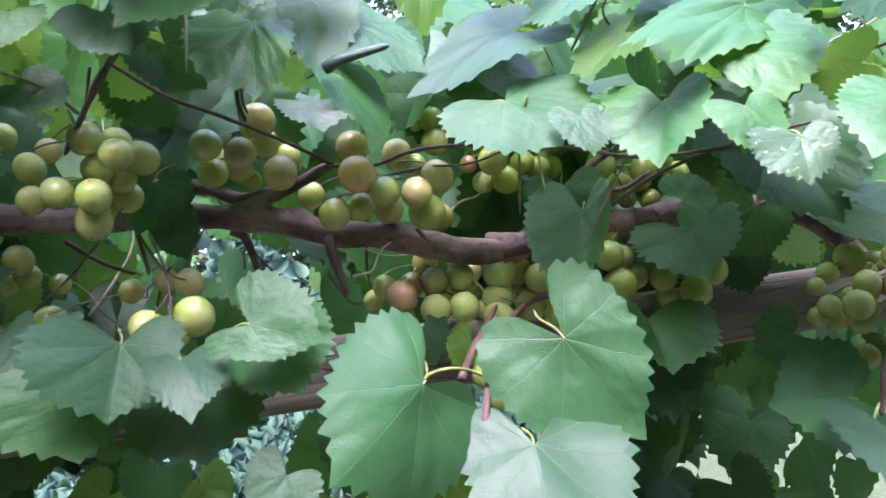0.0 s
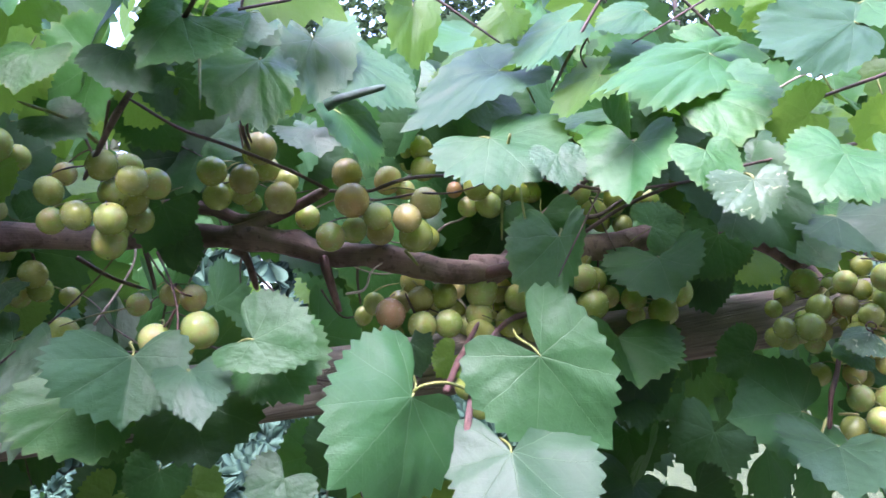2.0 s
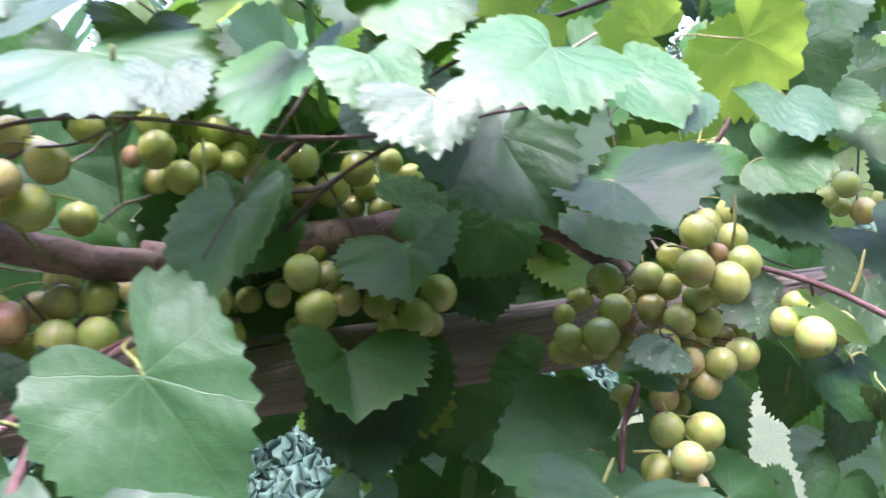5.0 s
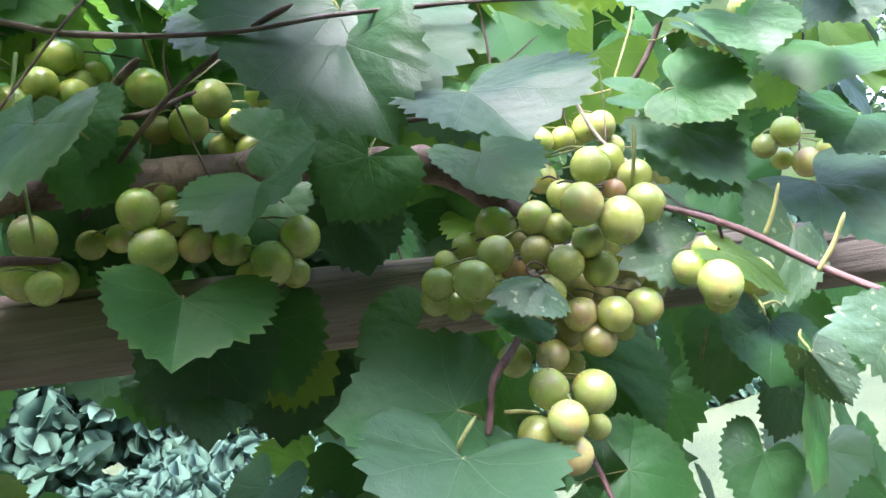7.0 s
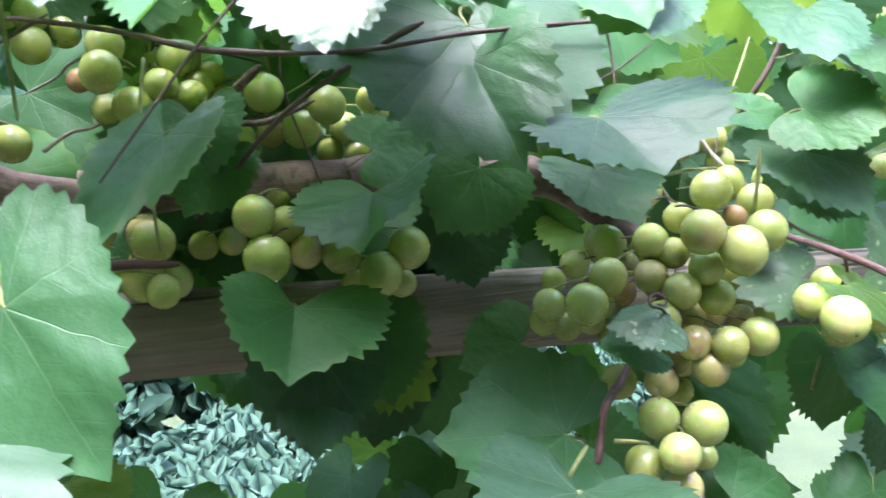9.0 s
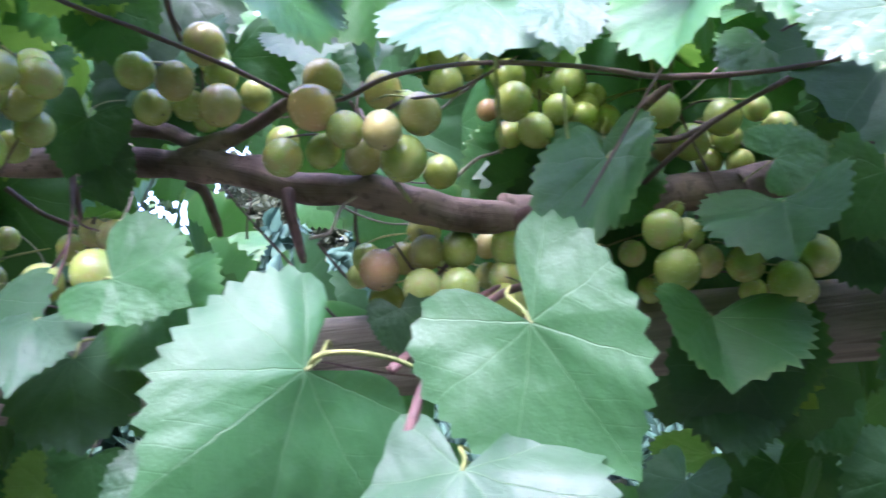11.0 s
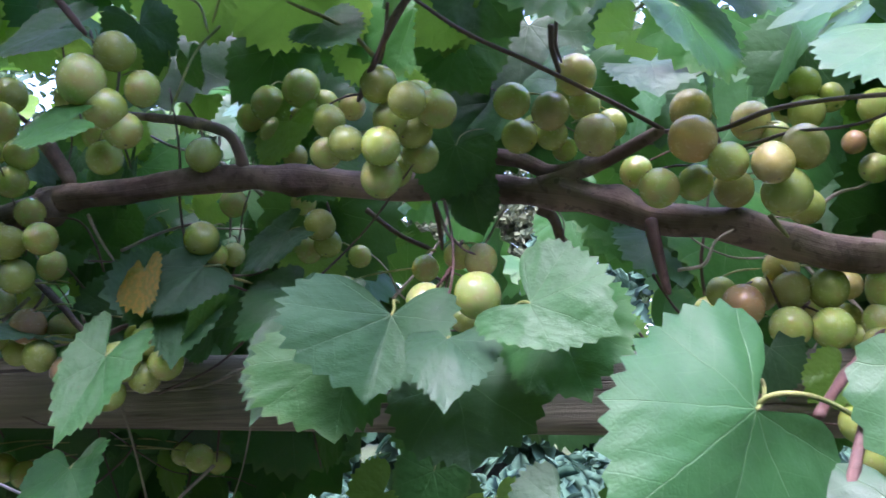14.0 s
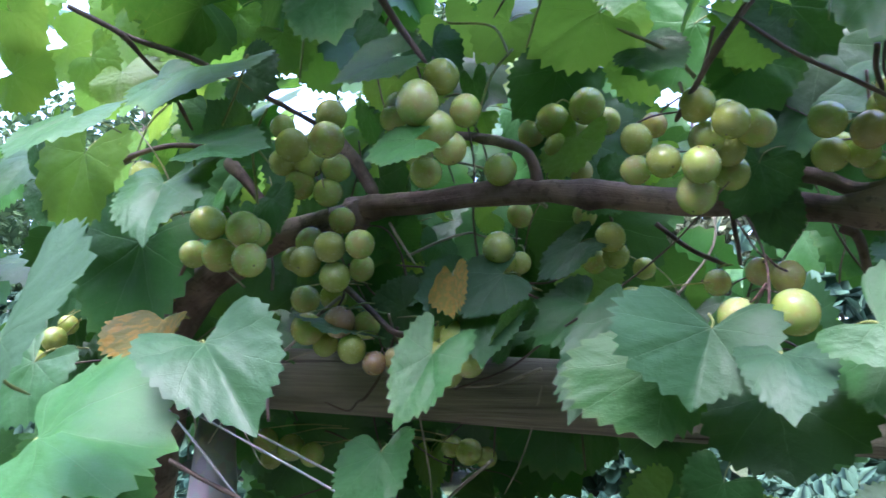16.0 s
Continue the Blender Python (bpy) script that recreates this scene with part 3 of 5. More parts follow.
cane([(.036, -.02, 1.545), (.062, -.03, 1.539), (.093, -.05, 1.542), (.137, -.08, 1.533), (.184, -.09, 1.522), (.23, -.1, 1.507), (.291, -.1, 1.505), (.351, -.1, 1.512), (.433, -.1, 1.516), (.52, -.1, 1.515)], .0019, .0015, "brown")
cane([(.024, -.01, 1.495), (.025, -.015, 1.482), (.027, -.015, 1.468), (.03, -.015, 1.451)], .0048, .0026, "red")
cane([(-.238, 0, 1.551), (-.236, -.005, 1.562), (-.242, -.01, 1.577), (-.264, 0, 1.59), (-.295, .02, 1.604), (-.349, .06, 1.626), (-.41, .1, 1.65)], .0044, .003, "bark")
cane([(.154, 0, 1.463), (.164, -.01, 1.464), (.174, -.015, 1.465), (.188, -.01, 1.471)], .0065, .005, "red")
cane([(.082, -.13, 1.348), (.093, -.12, 1.375), (.102, -.11, 1.39), (.117, -.09, 1.405), (.138, -.06, 1.418), (.167, -.02, 1.424), (.197, 0, 1.424)], .0028, .0024, "red")
cane([(.081, -.11, 1.387), (.099, -.08, 1.4), (.118, -.05, 1.414), (.139, -.01, 1.425)], .0026, .0022, "red")
cane([(.05, -.141, 1.391), (.057, -.15, 1.397), (.069, -.145, 1.397), (.084, -.125, 1.392), (.097, -.115, 1.384)], .0011, .0011, "yellow")
cane([(.51, -.06, 1.408), (.53, -.08, 1.395), (.545, -.09, 1.385), (.56, -.1, 1.373), (.578, -.12, 1.351), (.593, -.15, 1.329)], .0023, .0024, "red")
cane([(.576, -.12, 1.349), (.585, -.125, 1.362), (.592, -.13, 1.377)], .0016, .0012, "yellow")
cane([(.564, -.1, 1.374), (.568, -.105, 1.385), (.572, -.11, 1.4)], .0014, .001, "yellow")
cane([(.51, -.06, 1.409), (.51, -.07, 1.427), (.513, -.075, 1.45)], .0014, .001, "yellow")
cane([(.543, -.09, 1.385), (.547, -.085, 1.376), (.545, -.08, 1.368)], .0012, .001, "red")
cane([(.555, -.03, 1.309), (.56, -.03, 1.319), (.565, -.03, 1.328)], .0012, .001, "yellow")
cane([(.432, -.05, 1.345), (.418, -.06, 1.333), (.403, -.07, 1.322), (.399, -.07, 1.308), (.395, -.07, 1.295)], .0026, .0023, "red")
cane([(.45, -.03, 1.342), (.447, -.04, 1.332), (.447, -.04, 1.32)], .0022, .002, "red")
cane([(.463, -.04, 1.271), (.463, -.05, 1.26), (.463, -.06, 1.244)], .0022, .0018, "red")
cane([(.406, -.07, 1.305), (.414, -.072, 1.304), (.425, -.07, 1.301)], .0012, .001, "yellow")
cane([(.376, -.072, 1.285), (.375, -.085, 1.296), (.387, -.08, 1.307)], .0013, .0012, "yellow")
cane([(.174, .02, 1.472), (.186, .02, 1.481), (.217, .01, 1.504), (.232, 0, 1.517), (.25, -.02, 1.527)], .0034, .0026, "bark")
cane([(.207, .03, 1.452), (.234, 0, 1.477), (.255, -.03, 1.492), (.271, -.05, 1.5), (.302, -.09, 1.509), (.325, -.1, 1.518)], .0023, .0018, "brown")
cane([(.215, .01, 1.504), (.233, 0, 1.501), (.252, -.02, 1.496), (.278, -.02, 1.506)], .0026, .002, "brown")
cane([(.331, .02, 1.478), (.37, 0, 1.484), (.403, -.03, 1.477), (.43, -.06, 1.475), (.449, -.07, 1.473)], .0026, .002, "brown")
cane([(.587, -.02, 1.54), (.581, -.01, 1.522), (.57, 0, 1.503), (.565, .02, 1.487)], .003, .0024, "brown")
cane([(-.585, -.12, 1.704), (-.549, -.1, 1.683), (-.544, -.08, 1.671), (-.541, -.05, 1.655), (-.559, 0, 1.636)], .003, .002, "brown")
cane([(-.589, -.1, 1.707), (-.552, -.08, 1.687), (-.516, -.06, 1.675), (-.473, -.04, 1.651), (-.414, -.02, 1.617), (-.405, 0, 1.607)], .003, .0024, "brown")
cane([(-.281, -.16, 1.633), (-.28, -.14, 1.625), (-.267, -.125, 1.603)], .0034, .0026, "brown")
cane([(-.078, -.1, 1.628), (-.099, -.1, 1.601), (-.116, -.09, 1.579), (-.129, -.08, 1.563)], .003, .0024, "brown")
cane([(-.516, 0, 1.603), (-.486, 0, 1.572), (-.462, 0, 1.546), (-.44, .01, 1.53)], .005, .004, "bark")
cane([(-.405, 0, 1.607), (-.388, 0, 1.587), (-.369, 0, 1.559)], .006, .005, "bark")
cane([(-.609, -.05, 1.584), (-.571, -.06, 1.594), (-.532, -.06, 1.6), (-.5, -.05, 1.6)], .0035, .0025, "brown")
cane([(-.412, .02, 1.495), (-.373, 0, 1.471), (-.336, -.02, 1.449), (-.302, -.03, 1.454)], .0036, .0024, "brown")
cane([(-.53, -.05, 1.45), (-.509, -.06, 1.484), (-.487, -.07, 1.512)], .0022, .0018, "brown")
cane([(-.53, -.03, 1.352), (-.495, -.03, 1.339), (-.452, -.03, 1.325)], .0026, .002, "brown")
cane([(-.416, -.06, 1.386), (-.427, -.05, 1.412), (-.445, -.03, 1.437)], .0018, .0014, "brown")
cane([(-.108, 0, 1.531), (-.104, 0, 1.504), (-.103, 0, 1.49)], .002, .0016, "red")
cane([(-.043, .02, 1.515), (-.034, .02, 1.507), (-.029, .03, 1.48)], .004, .003, "bark")
cane([(-.158, .02, 1.525), (-.136, .02, 1.506), (-.112, .02, 1.493)], .0026, .002, "brown")
cane([(-.116, -.09, 1.584), (-.129, -.1, 1.598), (-.153, -.12, 1.607)], .0013, .001, "yellow")
cane([(-.28, .01, 1.498), (-.262, .01, 1.489), (-.237, .01, 1.48)], .0012, .001, "yellow")
cane([(-.356, 0, 1.536), (-.34, -.01, 1.517), (-.328, -.01, 1.5)], .0012, .0008, "grey")
cane([(-.018, -.2, 1.668), (-.032, -.17, 1.656), (-.058, -.13, 1.636), (-.076, -.12, 1.622), (-.092, -.12, 1.601)], .0023, .0018, "brown")
cane([(.074, -.02, 1.706), (.108, -.02, 1.705), (.141, -.02, 1.694), (.165, -.02, 1.675), (.194, -.02, 1.65)], .0016, .0014, "brown")
cane([(.304, -.1, 1.713), (.267, -.1, 1.67), (.232, -.1, 1.63), (.197, -.1, 1.584)], .002, .0016, "brown")
cane([(.318, -.05, 1.707), (.345, -.05, 1.67), (.382, -.05, 1.626)], .0016, .0014, "brown")
cane([(.452, -.2, 1.559), (.413, -.18, 1.552), (.383, -.16, 1.547), (.343, -.15, 1.539), (.31, -.13, 1.53), (.282, -.1, 1.523)], .0019, .0015, "brown")
cane([(.471, -.1, 1.708), (.391, -.1, 1.668), (.319, -.1, 1.636), (.268, -.1, 1.614)], .0014, .0011, "brown")
cane([(-.016, -.12, 1.654), (0, -.12, 1.656), (.019, -.12, 1.658)], .0016, .0014, "brown")
cane([(-.01, -.12, 1.689), (-.01, -.12, 1.671), (-.014, -.12, 1.654)], .0018, .0014, "brown")
cane([(-.022, -.06, 1.601), (-.023, -.05, 1.591), (-.02, -.045, 1.578)], .0024, .002, "brown")
cane([(-.104, -.1, 1.608), (-.113, -.08, 1.592), (-.12, -.07, 1.585)], .0014, .0012, "brown")
cane([(-.017, -.07, 1.606), (-.02, -.06, 1.59), (-.018, -.05, 1.582)], .0015, .0012, "brown")
cane([(.036, -.02, 1.464), (.049, -.03, 1.465), (.056, -.03, 1.477), (.066, -.03, 1.483)], .0011, .0008, "grey")
cane([(.087, -.02, 1.491), (.095, -.022, 1.477)], .0016, .0012, "yellow")
cane([(.031, -.12, 1.585), (.039, -.125, 1.587), (.055, -.13, 1.589), (.069, -.135, 1.59)], .0042, .002, "roll")
cane([(.108, -.1, 1.667), (.121, -.1, 1.666), (.136, -.1, 1.665), (.15, -.1, 1.665)], .0022, .0015, "roll")

# ---- bunches of grapes ----
b = grape_bunch(-.131, -.04, 1.602, "loose bunch of ripe green grapes over the branch")
grape(b, -.1168, -.08, 1.5715, .0104, "g")
grape(b, -.0983, -.09, 1.5565, .0104, "g")
grape(b, -.0871, -.07, 1.5571, .0108, "g")
grape(b, -.1045, -.04, 1.5778, .0089, "g")
grape(b, -.1133, -.07, 1.5539, .0103, "g")
grape(b, -.1028, -.06, 1.5492, .0104, "g")
grape(b, -.157, -.05, 1.5644, .0096, "g")
grape(b, -.1364, -.08, 1.5403, .0098, "g")
grape(b, -.156, -.06, 1.5419, .0093, "g")
grape(b, -.1152, -.085, 1.5345, .0108, "g")
grape(b, -.1021, -.05, 1.5376, .0106, "g")
grape(b, -.1199, -.07, 1.5221, .0115, "g")
grape(b, -.1197, -.04, 1.5323, .0095, "g")
grape(b, -.1492, -.03, 1.5793, .0085, "b")
b = grape_bunch(-.224, .064, 1.641, "shaded bunch of dull olive grapes behind the branch")
grape(b, -.2076, .03, 1.6208, .0135, "g")
grape(b, -.237, .04, 1.6159, .0134, "g")
grape(b, -.1977, .05, 1.6142, .0109, "g")
grape(b, -.2322, .04, 1.5935, .0116, "g")
grape(b, -.213, .03, 1.5709, .0089, "b")
grape(b, -.219, .06, 1.6083, .0116, "g")
grape(b, -.261, .06, 1.6149, .0109, "g")
b = grape_bunch(-.024, 0, 1.609, "bunch of olive grapes resting on old wood")
grape(b, -.0489, -.04, 1.5669, .011, "g")
grape(b, -.0272, -.04, 1.5582, .0109, "b")
grape(b, -.0117, -.03, 1.5819, .0121, "b")
grape(b, -.048, -.02, 1.5515, .0107, "g")
grape(b, -.0295, -.01, 1.5537, .0098, "g")
grape(b, -.0032, -.04, 1.5411, .012, "b")
grape(b, -.009, -.01, 1.5695, .0101, "g")
grape(b, .0062, .01, 1.5616, .0097, "g")
grape(b, -.0229, 0, 1.5464, .0078, "g")
grape(b, -.0414, .01, 1.5653, .0088, "g")
grape(b, -.0156, 0, 1.5844, .01, "g")
b = grape_bunch(.065, -.005, 1.546, "bunch of ripening grapes, one orange, above the branch")
grape(b, .0516, -.015, 1.5572, .0121, "b")
grape(b, .0481, -.045, 1.5317, .0129, "o")
grape(b, .085, -.005, 1.5498, .0112, "b")
grape(b, .0652, -.045, 1.5171, .0106, "g")
grape(b, .0854, -.055, 1.5117, .0108, "b")
grape(b, .1061, -.035, 1.5237, .0119, "b")
grape(b, .0979, -.005, 1.5401, .0081, "g")
grape(b, .0942, -.035, 1.4996, .0134, "g")
grape(b, .0705, -.015, 1.5087, .0112, "b")
grape(b, .0492, -.025, 1.5117, .0098, "g")
grape(b, .0288, -.04, 1.5074, .0111, "g")
grape(b, .1134, .015, 1.5005, .011, "g")
grape(b, .0188, .015, 1.5313, .0101, "g")
b = grape_bunch(.091, .03, 1.475, "bunch of bronze and green grapes hanging below the branch")
grape(b, .0987, .03, 1.467, .0106, "b")
grape(b, .0992, .01, 1.4515, .0108, "b")
grape(b, .0708, 0, 1.4435, .012, "r")
grape(b, .0844, .025, 1.4514, .0101, "b")
grape(b, .1192, .01, 1.4512, .011, "g")
grape(b, .0948, 0, 1.4299, .0118, "g")
grape(b, .1166, 0, 1.4278, .0117, "g")
grape(b, .1373, .04, 1.4548, .0085, "b")
grape(b, .0623, .02, 1.4534, .0091, "g")
grape(b, .0716, .02, 1.4268, .0107, "g")
grape(b, .0546, .04, 1.4454, .008, "g")
grape(b, .1133, .045, 1.4437, .009, "g")
grape(b, .1363, .05, 1.4362, .0089, "g")
b = grape_bunch(.173, .03, 1.463, "bunch of green grapes, one cracked, hanging below the branch")
grape(b, .1516, .01, 1.4494, .0135, "g")
grape(b, .146, .01, 1.4303, .0118, "g")
grape(b, .1762, .04, 1.4484, .0111, "b")
grape(b, .183, .01, 1.439, .0123, "g")
grape(b, .1749, .02, 1.4193, .0126, "g")
grape(b, .1437, .045, 1.4225, .0092, "g")
grape(b, .1914, .03, 1.4182, .0101, "g")
grape(b, .1728, .05, 1.4321, .0092, "g")
b = grape_bunch(.138, 0, 1.426, "small low cluster of green grapes behind a large leaf")
grape(b, .1197, -.02, 1.3774, .0111, "g")
grape(b, .1276, -.02, 1.3601, .0107, "g")
grape(b, .1425, 0, 1.4152, .0116, "g")
grape(b, .1875, 0, 1.4101, .0096, "g")
grape(b, .1262, 0, 1.3888, .0085, "b")
b = grape_bunch(.272, .03, 1.469, "row of glossy green grapes below shaded leaves")
grape(b, .239, 0, 1.4471, .0121, "g")
grape(b, .2536, .03, 1.4645, .0095, "g")
grape(b, .2579, .02, 1.444, .0108, "g")
grape(b, .244, 0, 1.4228, .0135, "g")
grape(b, .2257, .03, 1.4377, .0086, "g")
grape(b, .2674, .02, 1.4266, .0102, "b")
grape(b, .2869, .01, 1.4216, .0114, "g")
grape(b, .3072, 0, 1.4072, .0128, "g")
grape(b, .3252, 0, 1.4208, .0121, "g")
grape(b, .3223, .02, 1.4023, .0092, "g")
grape(b, .296, .03, 1.4054, .0086, "g")
grape(b, .2081, .05, 1.4394, .0092, "g")
grape(b, .2355, .04, 1.4139, .0078, "g")
b = grape_bunch(.264, .05, 1.55, "dark shaded bunch of small grapes behind a cane")
grape(b, .2517, .01, 1.5211, .012, "g")
grape(b, .2876, .01, 1.5116, .0116, "g")
grape(b, .2337, .03, 1.4999, .0114, "g")
grape(b, .2727, .03, 1.5032, .012, "g")
grape(b, .2547, .04, 1.5043, .0091, "b")
grape(b, .2059, .05, 1.5584, .0111, "g")
grape(b, .2133, .05, 1.5393, .0101, "g")
grape(b, .3171, .03, 1.5196, .0086, "g")
grape(b, .3331, .04, 1.5076, .0109, "g")
grape(b, .3087, .05, 1.4899, .0092, "g")
grape(b, .3024, .05, 1.5076, .0102, "g")
grape(b, .2284, .06, 1.5325, .0097, "g")
grape(b, .2923, .06, 1.495, .0089, "g")
b = grape_bunch(.19, .05, 1.572, "dark shaded bunch of bruised grapes")
grape(b, .1632, .01, 1.5376, .0118, "g")
grape(b, .1638, .03, 1.5607, .0113, "g")
grape(b, .1482, .03, 1.54, .0071, "r")
grape(b, .1766, .03, 1.5229, .0115, "g")
grape(b, .1607, .04, 1.5251, .0093, "g")
grape(b, .2019, .04, 1.5549, .0113, "g")
grape(b, .1931, .03, 1.5348, .0104, "g")
grape(b, .2096, .04, 1.5298, .0105, "g")
grape(b, .1904, .06, 1.5597, .0096, "g")
grape(b, .2214, .06, 1.549, .0095, "g")
b = grape_bunch(.131, .05, 1.601, "small high bunch of green grapes under leaves")
grape(b, .1245, .03, 1.58, .0101, "g")
grape(b, .1116, .04, 1.5793, .0099, "g")
grape(b, .1405, .04, 1.5733, .0098, "g")
grape(b, .1239, .03, 1.562, .0111, "g")
grape(b, .1177, .05, 1.5721, .009, "g")
b = grape_bunch(.52, -.025, 1.446, "large heavy bunch of ripe green grapes")
grape(b, .4855, -.065, 1.4301, .0117, "g")
grape(b, .5087, -.045, 1.4359, .0101, "g")
grape(b, .4975, -.065, 1.4144, .0068, "r")
grape(b, .5189, -.055, 1.4229, .0106, "g")
grape(b, .4677, -.08, 1.4065, .012, "g")
grape(b, .4865, -.085, 1.3942, .0123, "g")
grape(b, .5159, -.065, 1.4049, .0119, "g")
grape(b, .4719, -.05, 1.4182, .0091, "g")
grape(b, .4527, -.05, 1.4065, .0102, "g")
grape(b, .4625, -.055, 1.3984, .0089, "g")
grape(b, .4755, -.065, 1.3879, .0097, "g")
grape(b, .5312, -.035, 1.3952, .0097, "g")
grape(b, .4265, -.045, 1.3893, .0107, "g")
grape(b, .4542, -.015, 1.3975, .0073, "b")
grape(b, .4498, -.05, 1.3873, .0095, "b")
grape(b, .459, -.065, 1.377, .0101, "g")
grape(b, .4821, -.06, 1.3714, .0104, "g")
grape(b, .4439, -.025, 1.3805, .0077, "r")
grape(b, .4075, -.055, 1.3757, .0118, "g")
grape(b, .3901, -.045, 1.3777, .0092, "g")
grape(b, .3933, -.025, 1.3696, .0087, "g")
grape(b, .4062, -.025, 1.3647, .0085, "g")
grape(b, .447, -.06, 1.3626, .0107, "g")
grape(b, .4786, -.035, 1.3633, .0093, "b")
grape(b, .4995, -.025, 1.3616, .0086, "b")
grape(b, .467, -.055, 1.3481, .01, "b")
grape(b, .4827, -.065, 1.345, .0102, "g")
grape(b, .5076, -.055, 1.3466, .0113, "g")
grape(b, .4752, -.055, 1.333, .0104, "b")
grape(b, .4645, -.035, 1.3395, .0092, "b")
grape(b, .4613, -.03, 1.3532, .0086, "g")
grape(b, .4396, -.045, 1.3467, .0085, "g")
grape(b, .4438, -.01, 1.4098, .0127, "g")
grape(b, .4244, -.005, 1.401, .0093, "g")
grape(b, .4076, -.01, 1.3922, .0075, "g")
grape(b, .5147, -.03, 1.3573, .008, "b")
grape(b, .509, -.025, 1.335, .0073, "g")
grape(b, .5188, -.025, 1.3823, .0101, "g")
grape(b, .5247, -.02, 1.3698, .0102, "b")
grape(b, .478, -.015, 1.369, .0094, "g")
grape(b, .4465, -.015, 1.3649, .0098, "b")
grape(b, .4345, -.015, 1.3765, .0098, "g")
grape(b, .4386, -.015, 1.3561, .0088, "g")
grape(b, .4938, -.015, 1.3549, .0094, "b")
grape(b, .5386, -.015, 1.3574, .0097, "g")
grape(b, .473, -.015, 1.3816, .0094, "r")
grape(b, .4257, -.015, 1.3661, .0084, "g")
grape(b, .4806, -.015, 1.3349, .0087, "b")
grape(b, .4642, -.015, 1.4031, .0087, "g")
grape(b, .5135, -.015, 1.3869, .0096, "g")
b = grape_bunch(.454, -.03, 1.335, "small bunch of ripe green grapes with a yellow blush")
grape(b, .4374, -.06, 1.3112, .0111, "g")
grape(b, .4609, -.065, 1.3058, .0123, "g")
grape(b, .4361, -.08, 1.2956, .0108, "g")
grape(b, .4259, -.06, 1.2887, .0107, "g")
grape(b, .4405, -.07, 1.2759, .0102, "b")
grape(b, .4717, -.04, 1.2834, .0078, "g")
grape(b, .4522, -.04, 1.3279, .0096, "b")
grape(b, .465, -.035, 1.3204, .0079, "g")
grape(b, .4403, -.01, 1.3281, .0108, "g")
b = grape_bunch(.567, -.055, 1.381, "sprig of bright lit green grapes on a red cane")
grape(b, .526, -.08, 1.3634, .0099, "g")
grape(b, .5498, -.065, 1.3721, .0092, "g")
grape(b, .533, -.095, 1.3521, .0122, "g")
grape(b, .5533, -.065, 1.344, .0098, "g")
grape(b, .5722, -.075, 1.3524, .011, "g")
grape(b, .5761, -.055, 1.3618, .0085, "g")
b = grape_bunch(.554, .08, 1.513, "half-hidden bunch of green grapes behind leaves")
grape(b, .4853, .06, 1.5006, .0115, "g")
grape(b, .512, .06, 1.4958, .0112, "g")
grape(b, .512, .05, 1.4761, .011, "g")
grape(b, .5367, .06, 1.4792, .0097, "g")
grape(b, .5583, .06, 1.486, .0111, "g")
grape(b, .5653, .05, 1.4844, .0105, "g")
grape(b, .5756, .06, 1.4689, .0103, "g")
grape(b, .5137, .06, 1.4513, .0116, "g")
grape(b, .6168, .06, 1.4511, .0147, "g")
grape(b, .6231, .07, 1.509, .0112, "g")
grape(b, .5582, .08, 1.4836, .0085, "g")
b = grape_bunch(.678, 0, 1.56, "high bunch of green grapes among the top leaves")
grape(b, .6186, -.02, 1.5267, .0115, "g")
grape(b, .6291, -.03, 1.514, .0103, "g")
grape(b, .6614, -.02, 1.5279, .0118, "g")
grape(b, .6826, -.02, 1.5292, .01, "g")
grape(b, .7074, -.01, 1.5338, .0088, "g")
grape(b, .653, -.02, 1.5403, .0107, "g")
b = grape_bunch(.734, .04, 1.473, "shaded small bunch of green grapes beside a leaf")
grape(b, .6796, .02, 1.4485, .0093, "g")
grape(b, .6923, .01, 1.4558, .0113, "g")
grape(b, .7149, .02, 1.4328, .0111, "b")
grape(b, .7014, .03, 1.4397, .0087, "g")
grape(b, .7363, .02, 1.4403, .0096, "g")
grape(b, .7603, .03, 1.4465, .0086, "g")
b = grape_bunch(-.291, -.065, 1.635, "tall bunch of large green grapes")
grape(b, -.2709, -.095, 1.6064, .0119, "g")
grape(b, -.2774, -.115, 1.5825, .0132, "g")
grape(b, -.2559, -.09, 1.5833, .01, "g")
grape(b, -.3155, -.075, 1.5904, .0092, "g")
grape(b, -.2688, -.105, 1.5679, .0119, "g")
grape(b, -.2642, -.095, 1.558, .0109, "g")
grape(b, -.3007, -.065, 1.5685, .0107, "g")
grape(b, -.29, -.075, 1.5501, .0108, "g")
grape(b, -.3141, -.07, 1.6008, .0101, "g")
b = grape_bunch(-.408, -.03, 1.626, "bunch of green grapes with dark grapes behind")
grape(b, -.3716, -.07, 1.5837, .0133, "g")
grape(b, -.4075, -.06, 1.5866, .0126, "g")
grape(b, -.3815, -.05, 1.6094, .0118, "g")
grape(b, -.43, -.04, 1.5815, .0109, "g")
grape(b, -.4133, -.03, 1.582, .0123, "g")
grape(b, -.3874, -.03, 1.5752, .0112, "g")
grape(b, -.4202, -.03, 1.5659, .0114, "g")
grape(b, -.3941, -.03, 1.5567, .0112, "g")
grape(b, -.439, -.03, 1.6141, .0099, "g")
b = grape_bunch(-.266, .02, 1.588, "single green grape under the bent spur")
grape(b, -.2618, -.01, 1.5663, .0118, "g")
b = grape_bunch(-.457, -.07, 1.542, "small cluster of round green grapes")
grape(b, -.447, -.1, 1.5228, .0119, "g")
grape(b, -.4162, -.1, 1.5162, .0124, "g")
grape(b, -.421, -.08, 1.5175, .0109, "g")
